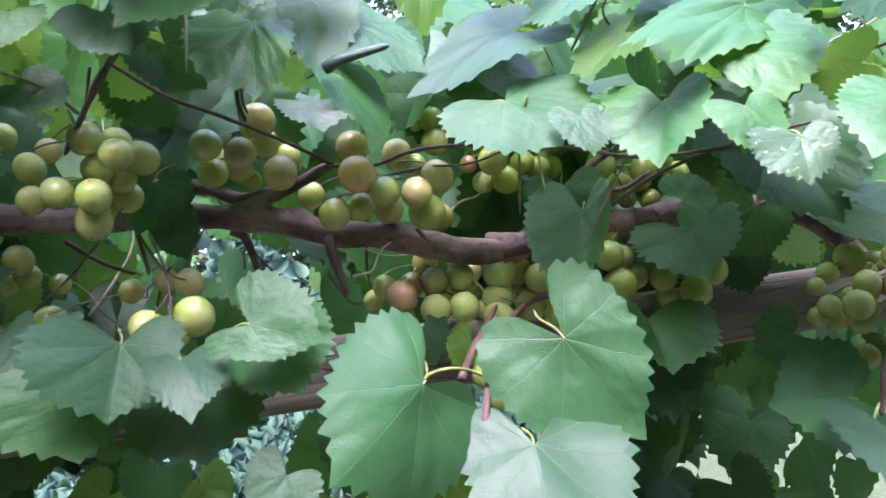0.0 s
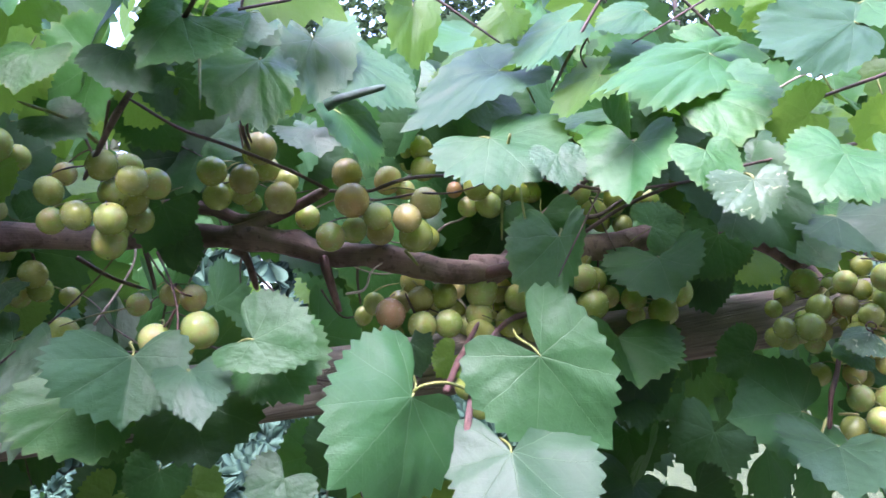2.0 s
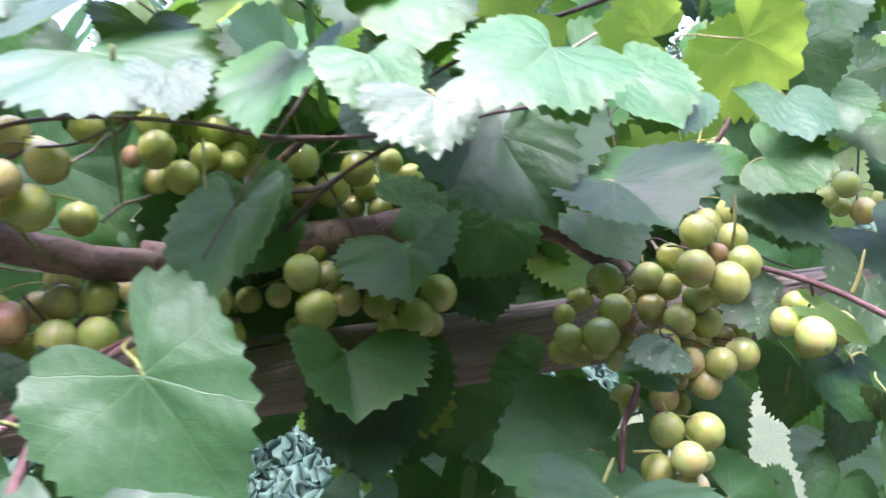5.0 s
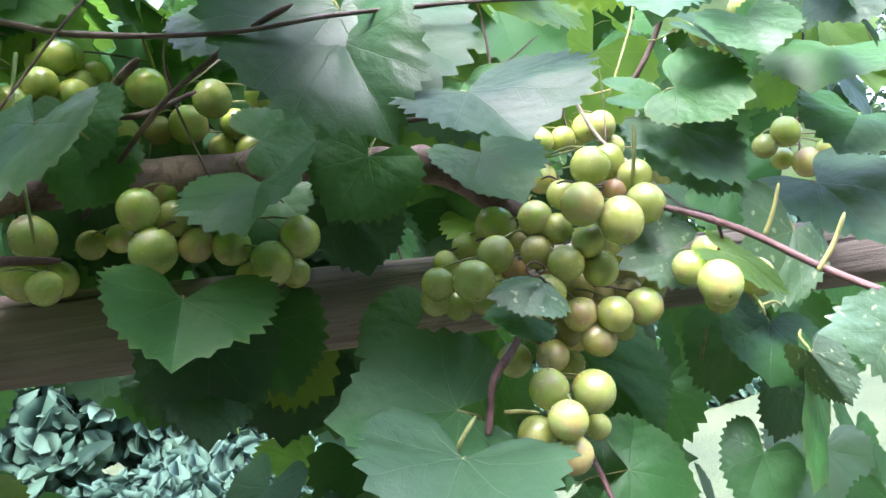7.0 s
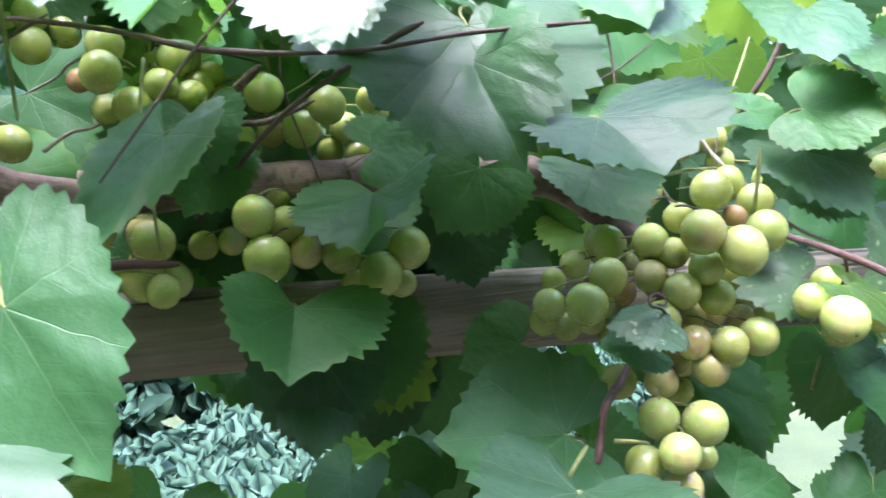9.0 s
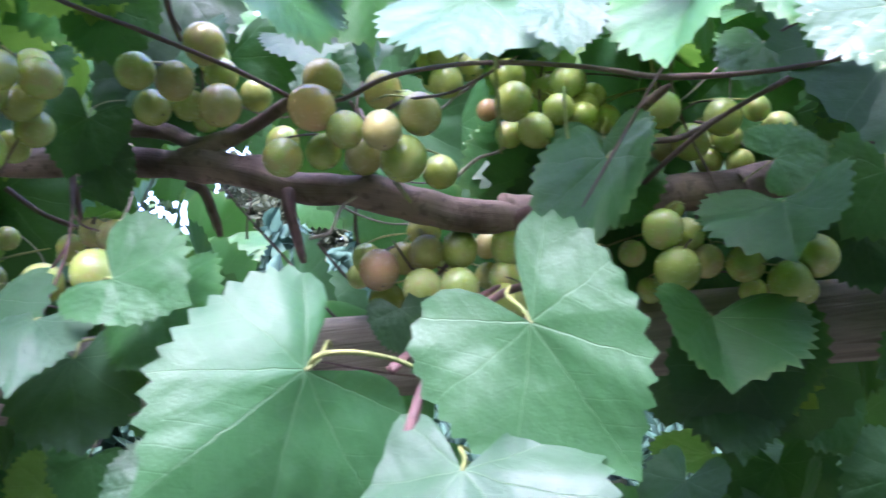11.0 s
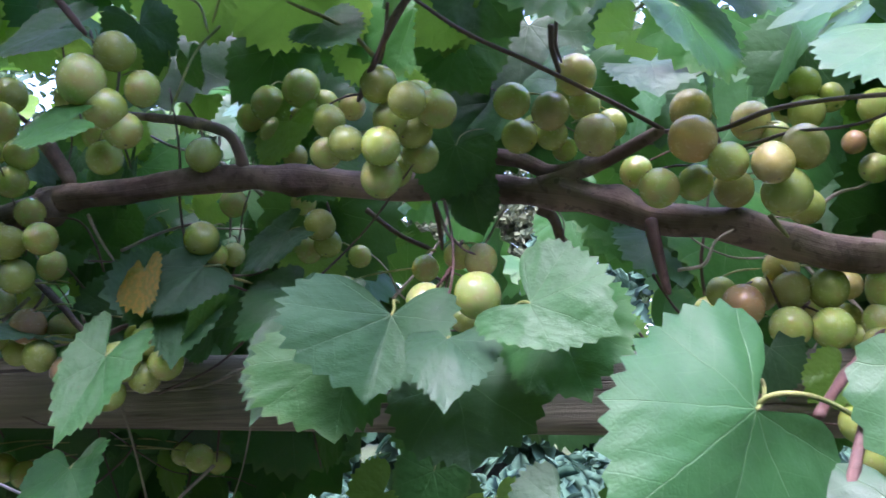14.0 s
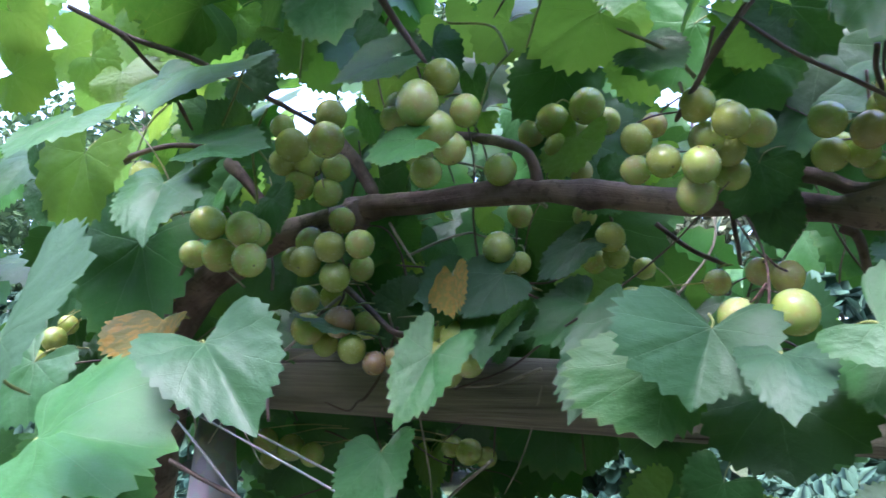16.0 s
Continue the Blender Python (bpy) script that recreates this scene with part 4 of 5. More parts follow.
grape(b, -.4098, -.1, 1.4942, .0119, "g")
grape(b, -.4436, -.09, 1.5008, .0124, "g")
grape(b, -.4851, -.07, 1.5073, .0106, "g")
b = grape_bunch(-.391, -.01, 1.548, "hanging bunch of green grapes under the old branch")
grape(b, -.3867, -.02, 1.5362, .0104, "g")
grape(b, -.3778, -.05, 1.5098, .0114, "g")
grape(b, -.353, -.05, 1.5104, .0108, "g")
grape(b, -.4151, -.02, 1.5213, .011, "g")
grape(b, -.4049, -.04, 1.5021, .0118, "g")
grape(b, -.3788, -.04, 1.4894, .0115, "g")
grape(b, -.3679, -.02, 1.4981, .0093, "g")
grape(b, -.4361, -.01, 1.5107, .0099, "g")
b = grape_bunch(-.398, .015, 1.489, "lower bunch of green and bronze grapes above the beam")
grape(b, -.4108, -.025, 1.4534, .0123, "g")
grape(b, -.3889, -.015, 1.4589, .0119, "r")
grape(b, -.3768, .005, 1.4581, .0109, "g")
grape(b, -.4405, .015, 1.4811, .012, "g")
grape(b, -.4134, .005, 1.4442, .0102, "g")
grape(b, -.3713, -.025, 1.4378, .0107, "g")
grape(b, -.3521, -.025, 1.4276, .0085, "r")
grape(b, -.34, -.015, 1.4312, .0086, "b")
grape(b, -.3291, -.005, 1.4337, .0074, "g")
grape(b, -.3035, -.015, 1.447, .0104, "g")
grape(b, -.2962, -.015, 1.4271, .0099, "g")
grape(b, -.3248, .005, 1.4374, .0092, "g")
grape(b, -.3062, -.005, 1.4183, .0077, "g")
grape(b, -.4199, .025, 1.4839, .0111, "g")
b = grape_bunch(-.292, -.01, 1.478, "tight little bunch of glossy green grapes over the beam")
grape(b, -.2856, -.03, 1.4448, .0118, "g")
grape(b, -.3053, -.035, 1.4304, .0132, "g")
grape(b, -.2771, -.028, 1.4285, .0110, "g")
grape(b, -.2954, -.022, 1.4211, .0106, "g")
grape(b, -.3163, -.03, 1.411, .0110, "g")
b = grape_bunch(-.267, .03, 1.548, "few grapes hanging from a thin stalk")
grape(b, -.2629, -.01, 1.5093, .0116, "g")
grape(b, -.2605, .03, 1.5413, .0099, "g")
grape(b, -.2682, .02, 1.5033, .0076, "g")
grape(b, -.2606, .03, 1.5044, .0085, "g")
b = grape_bunch(-.194, .04, 1.538, "little bunch of grapes in deep shade")
grape(b, -.1878, .01, 1.5154, .0106, "g")
grape(b, -.1863, .02, 1.5042, .0095, "g")
grape(b, -.204, .03, 1.5035, .0094, "g")
grape(b, -.1706, .04, 1.4972, .0081, "g")
grape(b, -.2156, .05, 1.542, .0094, "g")
b = grape_bunch(-.086, -.02, 1.491, "cluster of large yellow-green grapes with a dry stalk")
grape(b, -.0722, -.055, 1.4541, .013, "g")
grape(b, -.0754, -.02, 1.4785, .0098, "b")
grape(b, -.1028, -.05, 1.4528, .0113, "g")
grape(b, -.0913, -.01, 1.4841, .0087, "b")
grape(b, -.1754, .02, 1.4689, .0128, "g")
grape(b, -.0862, -.03, 1.4437, .0076, "g")
grape(b, -.1193, .02, 1.4822, .009, "g")
b = grape_bunch(-.518, .12, 1.377, "dim bunch of grapes beneath the beam")
grape(b, -.5348, .1, 1.3611, .0116, "g")
grape(b, -.506, .1, 1.356, .0125, "g")
grape(b, -.483, .1, 1.3505, .0113, "g")
grape(b, -.5419, .12, 1.3441, .0108, "g")
grape(b, -.3374, .12, 1.358, .0116, "g")
grape(b, -.3577, .13, 1.3614, .0099, "g")
grape(b, -.3257, .13, 1.3532, .0097, "g")
b = grape_bunch(-.607, -.01, 1.612, "grapes half hidden by leaves near the post")
grape(b, -.5611, -.05, 1.5815, .0122, "g")
grape(b, -.5602, -.03, 1.5061, .0104, "g")
grape(b, -.6708, -.03, 1.4489, .0109, "g")
grape(b, -.6925, -.03, 1.4292, .011, "g")
grape(b, -.6784, -.01, 1.4631, .0092, "g")

# ---- leaves of the front ----
blade((.051, -.150, 1.392), (-.002, -.190, 1.357), (.082, -.125, 1.351), (.016, -.149, 1.427), "g", 0)
blade((.144, -.130, 1.400), (.175, -.150, 1.336), (.188, -.140, 1.398), (.107, -.125, 1.361), "g", 1)
blade((.108, -.148, 1.346), (.097, -.190, 1.297), (.157, -.165, 1.318), (.067, -.150, 1.330), "g", 2)
blade((-.037, -.118, 1.442), (.001, -.135, 1.426), (-.011, -.115, 1.466), (-.034, -.130, 1.421), "g", 3)
blade((-.114, -.080, 1.444), (-.123, -.100, 1.402), (-.086, -.100, 1.421), (-.157, -.120, 1.432), "g", 4)
blade((-.079, -.105, 1.429), (-.074, -.145, 1.404), (-.055, -.120, 1.416), (-.095, -.120, 1.418), "g", 5)
blade((-.084, -.060, 1.411), (-.079, -.080, 1.366), (-.034, -.085, 1.393), (-.122, -.055, 1.391), "g", 6)
blade((-.137, -.078, 1.429), (-.144, -.092, 1.383), (-.123, -.080, 1.396), (-.195, -.085, 1.406), "g", 7)
blade((-.027, -.090, 1.434), (-.016, -.120, 1.401), (.006, -.115, 1.425), (-.057, -.090, 1.417), "g", 0)
blade((-.305, .022, 1.468), (-.252, .008, 1.459), (-.303, .035, 1.507), (-.284, .018, 1.435), "g", 1)
blade((-.204, .000, 1.468), (-.231, -.030, 1.442), (-.204, -.030, 1.442), (-.232, .000, 1.477), "g", 2)
blade((-.167, -.050, 1.455), (-.193, -.085, 1.394), (-.162, -.070, 1.414), (-.204, -.070, 1.422), "g", 3)
blade((-.276, -.090, 1.431), (-.290, -.115, 1.388), (-.254, -.100, 1.419), (-.300, -.100, 1.421), "g", 4)
blade((-.379, -.175, 1.433), (-.324, -.206, 1.395), (-.315, -.190, 1.430), (-.392, -.210, 1.419), "g", 5)
blade((-.474, -.200, 1.378), (-.368, -.215, 1.387), (-.488, -.155, 1.424), (-.358, -.265, 1.362), "g", 6)
blade((-.382, -.300, 1.427), (-.331, -.310, 1.462), (-.422, -.260, 1.461), (-.302, -.340, 1.431), "g", 7)
blade((-.452, -.140, 1.542), (-.433, -.180, 1.499), (-.410, -.140, 1.551), (-.474, -.165, 1.521), "g", 0)
blade((-.419, -.140, 1.565), (-.367, -.145, 1.561), (-.406, -.120, 1.581), (-.385, -.160, 1.546), "g", 1)
blade((-.342, -.030, 1.366), (-.335, -.060, 1.329), (-.316, -.050, 1.351), (-.380, -.030, 1.353), "g", 2)
blade((.256, -.011, 1.393), (.248, -.055, 1.357), (.296, -.045, 1.371), (.222, -.060, 1.386), "g", 3)
blade((.265, .000, 1.357), (.259, -.020, 1.313), (.294, .000, 1.343), (.236, -.002, 1.346), "g", 4)
blade((.398, -.120, 1.461), (.412, -.150, 1.432), (.456, -.135, 1.462), (.359, -.130, 1.451), "g", 7)
blade((.348, -.090, 1.502), (.357, -.125, 1.445), (.378, -.125, 1.480), (.297, -.100, 1.480), "g", 0)
blade((.443, -.010, 1.457), (.448, -.050, 1.421), (.477, -.030, 1.445), (.422, -.020, 1.437), "g", 1)
blade((.307, -.010, 1.453), (.289, -.055, 1.422), (.333, -.040, 1.459), (.260, .000, 1.453), "g", 2)
blade((.556, -.060, 1.474), (.587, -.090, 1.458), (.597, -.049, 1.503), (.556, -.090, 1.444), "g", 3)
blade((.560, -.050, 1.451), (.580, -.080, 1.407), (.596, -.060, 1.442), (.529, -.065, 1.432), "g", 4)
blade((.666, -.075, 1.488), (.627, -.095, 1.463), (.716, -.080, 1.492), (.624, -.060, 1.492), "g", 5)
blade((.706, -.045, 1.450), (.667, -.065, 1.425), (.741, -.050, 1.444), (.648, -.057, 1.451), "g", 6)
blade((.681, -.020, 1.411), (.692, -.060, 1.365), (.735, -.030, 1.413), (.634, -.050, 1.381), "g", 7)
blade((.623, -.055, 1.377), (.587, -.070, 1.334), (.646, -.060, 1.366), (.577, -.070, 1.384), "v", 0)
blade((.602, -.040, 1.323), (.582, -.060, 1.289), (.656, -.030, 1.295), (.555, -.050, 1.332), "g", 1)
blade((.564, -.170, 1.316), (.521, -.183, 1.323), (.547, -.180, 1.297), (.554, -.170, 1.335), "v", 2)
blade((.594, -.080, 1.304), (.604, -.090, 1.271), (.615, -.090, 1.286), (.599, -.070, 1.279), "v", 3)
blade((.491, .000, 1.326), (.536, -.010, 1.265), (.562, .020, 1.302), (.495, .000, 1.289), "g", 4)
blade((.493, .000, 1.273), (.549, -.020, 1.253), (.521, .000, 1.280), (.511, -.020, 1.240), "g", 5)
blade((-.005, -.080, 1.633), (-.013, -.130, 1.578), (.011, -.120, 1.592), (-.045, -.070, 1.639), "g", 6)
blade((.035, -.070, 1.648), (.030, -.105, 1.588), (.061, -.080, 1.626), (.012, -.090, 1.616), "g", 7)
blade((.043, -.095, 1.585), (.067, -.097, 1.547), (.075, -.070, 1.573), (.047, -.120, 1.549), "g", 0)
blade((.094, -.020, 1.641), (.083, -.050, 1.599), (.119, -.010, 1.624), (.056, -.045, 1.630), "g", 1)
blade((.138, -.120, 1.551), (.159, -.150, 1.518), (.197, -.110, 1.557), (.100, -.140, 1.527), "g", 2)
blade((.229, -.148, 1.531), (.201, -.179, 1.491), (.226, -.190, 1.509), (.190, -.147, 1.517), "g", 3)
blade((.277, -.170, 1.512), (.266, -.160, 1.491), (.273, -.200, 1.500), (.267, -.150, 1.510), "g", 4)
blade((.269, -.212, 1.489), (.262, -.225, 1.463), (.286, -.222, 1.481), (.240, -.218, 1.479), "v", 5)
blade((.277, -.170, 1.551), (.271, -.205, 1.516), (.305, -.196, 1.532), (.254, -.180, 1.536), "g", 6)
blade((.303, -.085, 1.607), (.261, -.120, 1.562), (.310, -.110, 1.576), (.249, -.090, 1.594), "g", 7)
blade((.429, -.095, 1.368), (.400, -.100, 1.369), (.416, -.105, 1.353), (.419, -.085, 1.374), "v", 0)
blade((.423, -.085, 1.352), (.398, -.088, 1.356), (.411, -.090, 1.342), (.414, -.075, 1.362), "g", 1)
leaf(-.29, .02, 1.481, .036, 58, -71, 30, 1.01, "g", shape=3)
leaf(-.548, -.06, 1.522, .092, -85, -21, 178, .92, "g", shape=4)
leaf(-.542, -.05, 1.461, .046, -62, -68, 154, .64, "y", shape=5)
leaf(-.574, -.1, 1.588, .066, -85, -20, 178, .97, "t", shape=1)
leaf(-.089, .02, 1.665, .039, -101, -19, -176, .92, "t", shape=3)
leaf(-.128, .1, 1.666, .037, -101, 24, 176, .92, "t", shape=1)
leaf(-.207, 0, 1.511, .04, -52, -37, 154, .55, "g", shape=2)
leaf(-.219, .08, 1.503, .033, -84, -28, 177, 1.1, "t", shape=5)
leaf(-.271, -.13, 1.554, .032, -24, -39, 126, 1.1, "g", shape=4)
leaf(-.319, -.15, 1.657, .056, -69, 13, -175, .83, "g", shape=3)
leaf(-.459, -.1, 1.642, .07, -35, -1, 178, 1.1, "g", shape=5)
leaf(-.305, -.1, 1.623, .044, -21, -47, 118, .92, "g", shape=1)
leaf(-.186, -.02, 1.669, .06, -117, -68, -154, .83, "t", shape=0)
leaf(-.133, .08, 1.696, .066, -101, -63, -170, .92, "g", shape=2)
leaf(-.533, -.15, 1.596, .063, -40, -2, 178, .83, "g", shape=3)
leaf(-.487, -.12, 1.628, .045, -29, 49, -126, .78, "g", shape=5)
leaf(-.516, .05, 1.742, .047, -101, 29, 174, .92, "t", shape=1)
leaf(-.485, .08, 1.732, .047, -101, 20, 176, .92, "t", shape=2)
leaf(-.181, .1, 1.681, .039, -90, 12, -180, .92, "t", shape=0)
leaf(-.542, .03, 1.761, .044, -103, -40, -171, .92, "t", shape=3)
leaf(-.671, -.02, 1.716, .045, -102, 36, 173, .92, "t", shape=0)
leaf(-.651, -.12, 1.712, .041, -117, 40, 162, 1.01, "t", shape=4)
leaf(-.669, -.1, 1.668, .049, -118, 68, 154, .92, "t", shape=2)
leaf(-.581, -.05, 1.736, .046, -103, 40, 172, .92, "t", shape=3)
leaf(-.064, -.05, 1.636, .039, -90, 34, -180, .92, "g", shape=1)
leaf(-.557, -.14, 1.424, .053, -68, -22, 172, .92, "g", shape=0)
leaf(.172, -.15, 1.529, .03, -57, -2, 179, .8, "g", shape=4)
leaf(.248, -.2, 1.512, .034, -57, 2, -179, .89, "g", shape=5)
leaf(.304, -.25, 1.492, .045, -35, -37, 139, .94, "g", shape=0)
leaf(.47, -.15, 1.514, .04, -132, -67, -140, .83, "t", shape=3)
leaf(.375, -.22, 1.479, .034, -41, -38, 145, .77, "g", shape=3)
leaf(-.089, -.12, 1.633, .045, -51, 15, -168, .83, "g", shape=3)
leaf(-.141, -.1, 1.602, .031, -45, 35, -150, .83, "g", shape=4)
leaf(-.08, -.05, 1.625, .03, -90, -50, 180, .83, "t", shape=2)
leaf(-.14, -.12, 1.638, .037, -48, -12, 169, .8, "g", shape=5)
leaf(.374, 0, 1.465, .046, -90, -39, 180, 1.01, "g", shape=0)
leaf(.364, .02, 1.432, .037, -85, 5, -180, 1.1, "g", shape=2)
leaf(.267, -.01, 1.366, .055, -90, -10, 180, .92, "g", shape=5)
leaf(.303, .03, 1.376, .048, -90, 10, -180, .92, "g", shape=4)
leaf(.386, 0, 1.357, .04, -39, -70, 131, .92, "g", shape=3)
leaf(.486, -.04, 1.256, .049, -49, 59, -143, .92, "g", shape=5)
leaf(.351, -.085, 1.521, .076, -66, 2, -179, 1.2, "g", shape=1)
leaf(.294, -.05, 1.535, .042, -45, -23, 158, .73, "g", shape=4)
leaf(.406, -.1, 1.473, .059, -42, 3, -177, .88, "g", shape=3)
leaf(.782, .1, 1.53, .036, -90, -28, 180, .92, "t", shape=1)
leaf(.582, -.02, 1.45, .05, -59, 34, -162, .92, "g", shape=5)
leaf(.536, -.06, 1.376, .04, -7, -60, 98, .83, "v", shape=2)
leaf(.543, -.09, 1.369, .042, -46, 35, -151, .41, "t", shape=0)
leaf(.624, .03, 1.319, .054, -100, -6, -179, .92, "g", shape=5)
leaf(.619, -.05, 1.278, .073, -90, -48, -140, .64, "g", shape=3)
leaf(.578, -.04, 1.247, .039, -63, -41, 162, .92, "g", shape=0)
leaf(.664, .03, 1.269, .04, -101, -23, -176, .92, "g", shape=4)
leaf(.541, -.03, 1.482, .03, -23, 46, -120, .92, "g", shape=1)
leaf(.452, -.2, 1.479, .036, -48, -13, 168, .89, "g", shape=3)
leaf(.327, -.2, 1.527, .03, -153, -62, -120, .92, "t", shape=4)
leaf(.384, -.2, 1.512, .03, 147, -66, -55, .92, "t", shape=5)
leaf(.436, -.2, 1.509, .052, -143, 58, 132, .92, "t", shape=0)
leaf(.355, -.22, 1.491, .037, -53, 8, -174, .95, "g", shape=1)
leaf(.305, -.24, 1.486, .03, -53, 7, -175, .9, "g", shape=2)
leaf(.311, 0, 1.481, .036, 26, 68, -62, .92, "g", shape=3)
leaf(.371, .03, 1.468, .041, -90, -11, 180, .92, "g", shape=5)
leaf(-.088, -.015, 1.552, .038, -90, -26, 180, .92, "g", shape=3)
leaf(.081, -.01, 1.419, .03, -90, 10, -180, .83, "g", shape=5)
leaf(.112, -.02, 1.403, .022, -75, -49, 168, .92, "t", shape=3)
leaf(.175, .1, 1.518, .03, -90, 46, -180, .92, "t", shape=2)
leaf(-.081, -.01, 1.525, .03, -90, 11, -180, .74, "g", shape=1)
leaf(-.031, -.1, 1.351, .03, -58, -38, 159, 1.01, "g", shape=4)
leaf(-.162, .05, 1.338, .03, -90, -51, 180, 1.01, "t", shape=1)
leaf(-.122, .03, 1.353, .036, -90, -30, 180, .92, "g", shape=3)
leaf(-.236, .05, 1.662, .053, -90, -50, 180, .92, "g", shape=0)
leaf(-.091, .03, 1.641, .043, -90, 23, -180, 1.01, "g", shape=2)
leaf(-.347, .05, 1.436, .062, -90, 16, -180, 1.01, "g", shape=1)
leaf(.22, 0, 1.483, .037, -90, -29, 180, .92, "g", shape=2)
leaf(-.266, .02, 1.694, .04, -105, -48, -169, .92, "t", shape=5)
leaf(-.333, .05, 1.72, .037, -102, 30, 174, .92, "t", shape=1)
leaf(-.195, .06, 1.699, .04, -102, 30, 174, .92, "t", shape=4)
cane([(-.096, -.02, 1.516), (-.087, -.045, 1.489), (-.085, -.06, 1.464), (-.089, -.075, 1.438), (-.091, -.085, 1.42)], .001, .0007, "red")
cane([(-.087, -.045, 1.489), (-.081, -.045, 1.482), (-.075, -.04, 1.479)], .001, .0007, "red")
cane([(-.086, -.055, 1.471), (-.093, -.055, 1.462), (-.1, -.05, 1.458)], .001, .0007, "red")
cane([(-.108, 0, 1.527), (-.094, -.03, 1.498), (-.087, -.045, 1.487)], .0009, .0008, "red")
# a dry curled tendril, built as a cane
cane([(.435, -.09, 1.363), (.427, -.1, 1.369), (.419, -.105, 1.371), (.418, -.105, 1.375), (.422, -.105, 1.377), (.427, -.105, 1.374), (.426, -.105, 1.371), (.422, -.105, 1.372)], .0008, .0005, "red")
# a small dried bract, built from two short stalks
cane([(.556, -.09, 1.342), (.552, -.1, 1.336), (.553, -.1, 1.33)], .001, .0006, "yellow")
cane([(.552, -.1, 1.336), (.56, -.1, 1.337), (.565, -.1, 1.334)], .001, .0006, "yellow")
# not a cane: the dark split in a grape's skin, drawn as a strand
cane([(.144, -.005, 1.43), (.148, -.006, 1.428), (.153, -.002, 1.425)], .0006, .0004, "brown")


stems()

# leaves against the sky
blade((.311, -.130, 1.592), (.201, -.180, 1.576), (.235, -.190, 1.553), (.283, -.120, 1.610), "g", 0)
blade((.302, -.150, 1.564), (.281, -.190, 1.516), (.321, -.180, 1.533), (.251, -.170, 1.547), "g", 1)
blade((.354, -.060, 1.620), (.401, -.080, 1.604), (.389, -.050, 1.633), (.345, -.100, 1.587), "g", 2)
blade((.384, -.190, 1.587), (.291, -.220, 1.572), (.309, -.230, 1.549), (.383, -.170, 1.617), "g", 3)
blade((.443, -.140, 1.618), (.488, -.160, 1.609), (.488, -.130, 1.633), (.430, -.180, 1.586), "g", 4)
blade((.295, -.080, 1.646), (.244, -.100, 1.637), (.258, -.110, 1.622), (.284, -.070, 1.660), "g", 5)
blade((.402, -.090, 1.701), (.373, -.110, 1.644), (.410, -.110, 1.667), (.373, -.090, 1.678), "t", 6)
blade((.186, -.100, 1.716), (.171, -.130, 1.643), (.208, -.100, 1.677), (.149, -.110, 1.679), "t", 7)
blade((.011, -.100, 1.702), (.055, -.120, 1.653), (.050, -.100, 1.706), (-.003, -.120, 1.655), "t", 0)
blade((.136, .020, 1.701), (.122, .000, 1.639), (.150, .010, 1.669), (.108, .000, 1.673), "t", 1)
blade((.214, .000, 1.685), (.175, -.010, 1.665), (.196, -.010, 1.656), (.196, .000, 1.688), "t", 2)
blade((.237, -.100, 1.592), (.186, -.120, 1.568), (.205, -.130, 1.561), (.211, -.090, 1.594), "t", 3)
blade((.229, -.080, 1.642), (.169, -.100, 1.614), (.185, -.120, 1.600), (.203, -.070, 1.644), "g", 4)
blade((-.051, -.140, 1.645), (-.080, -.160, 1.616), (-.031, -.170, 1.611), (-.075, -.140, 1.650), "g", 5)
blade((.014, -.170, 1.683), (.010, -.190, 1.652), (.046, -.180, 1.663), (-.021, -.170, 1.671), "g", 6)
blade((-.056, -.190, 1.665), (-.070, -.210, 1.635), (-.058, -.210, 1.638), (-.069, -.190, 1.666), "g", 7)
blade((.116, .000, 1.739), (.113, -.010, 1.699), (.134, .000, 1.721), (.098, .000, 1.721), "t", 0)
blade((.385, -.030, 1.738), (.374, -.050, 1.698), (.407, -.040, 1.716), (.366, -.030, 1.728), "g", 1)
blade((.490, -.130, 1.672), (.454, -.150, 1.619), (.513, -.140, 1.638), (.430, -.140, 1.643), "g", 2)
blade((.461, -.050, 1.551), (.393, -.060, 1.542), (.407, -.080, 1.524), (.451, -.030, 1.562), "t", 3)
blade((.463, -.050, 1.548), (.508, -.060, 1.523), (.514, -.030, 1.553), (.453, -.080, 1.516), "t", 4)
blade((.060, -.060, 1.632), (.102, -.090, 1.597), (.097, -.050, 1.636), (.065, -.100, 1.593), "g", 5)
blade((.171, -.070, 1.612), (.083, -.100, 1.579), (.130, -.120, 1.572), (.131, -.050, 1.621), "g", 6)
blade((.177, -.020, 1.644), (.135, -.030, 1.629), (.155, -.040, 1.622), (.162, .000, 1.656), "t", 7)
blade((.251, -.150, 1.683), (.214, -.160, 1.647), (.249, -.150, 1.655), (.220, -.150, 1.672), "g", 0)
blade((.281, -.020, 1.726), (.242, -.030, 1.701), (.265, -.030, 1.695), (.255, -.020, 1.725), "t", 1)
blade((.419, -.020, 1.694), (.360, -.030, 1.683), (.376, -.040, 1.662), (.400, -.010, 1.708), "t", 2)
blade((.455, -.040, 1.662), (.401, -.050, 1.637), (.433, -.050, 1.632), (.421, -.040, 1.664), "t", 3)
blade((-.256, -.020, 1.489), (-.287, -.050, 1.469), (-.261, -.050, 1.457), (-.281, -.020, 1.499), "g", 4)
blade((-.262, -.030, 1.463), (-.258, -.060, 1.430), (-.238, -.040, 1.451), (-.282, -.040, 1.451), "g", 5)
blade((-.285, -.040, 1.486), (-.279, -.055, 1.458), (-.274, -.045, 1.471), (-.306, -.040, 1.479), "y", 6)
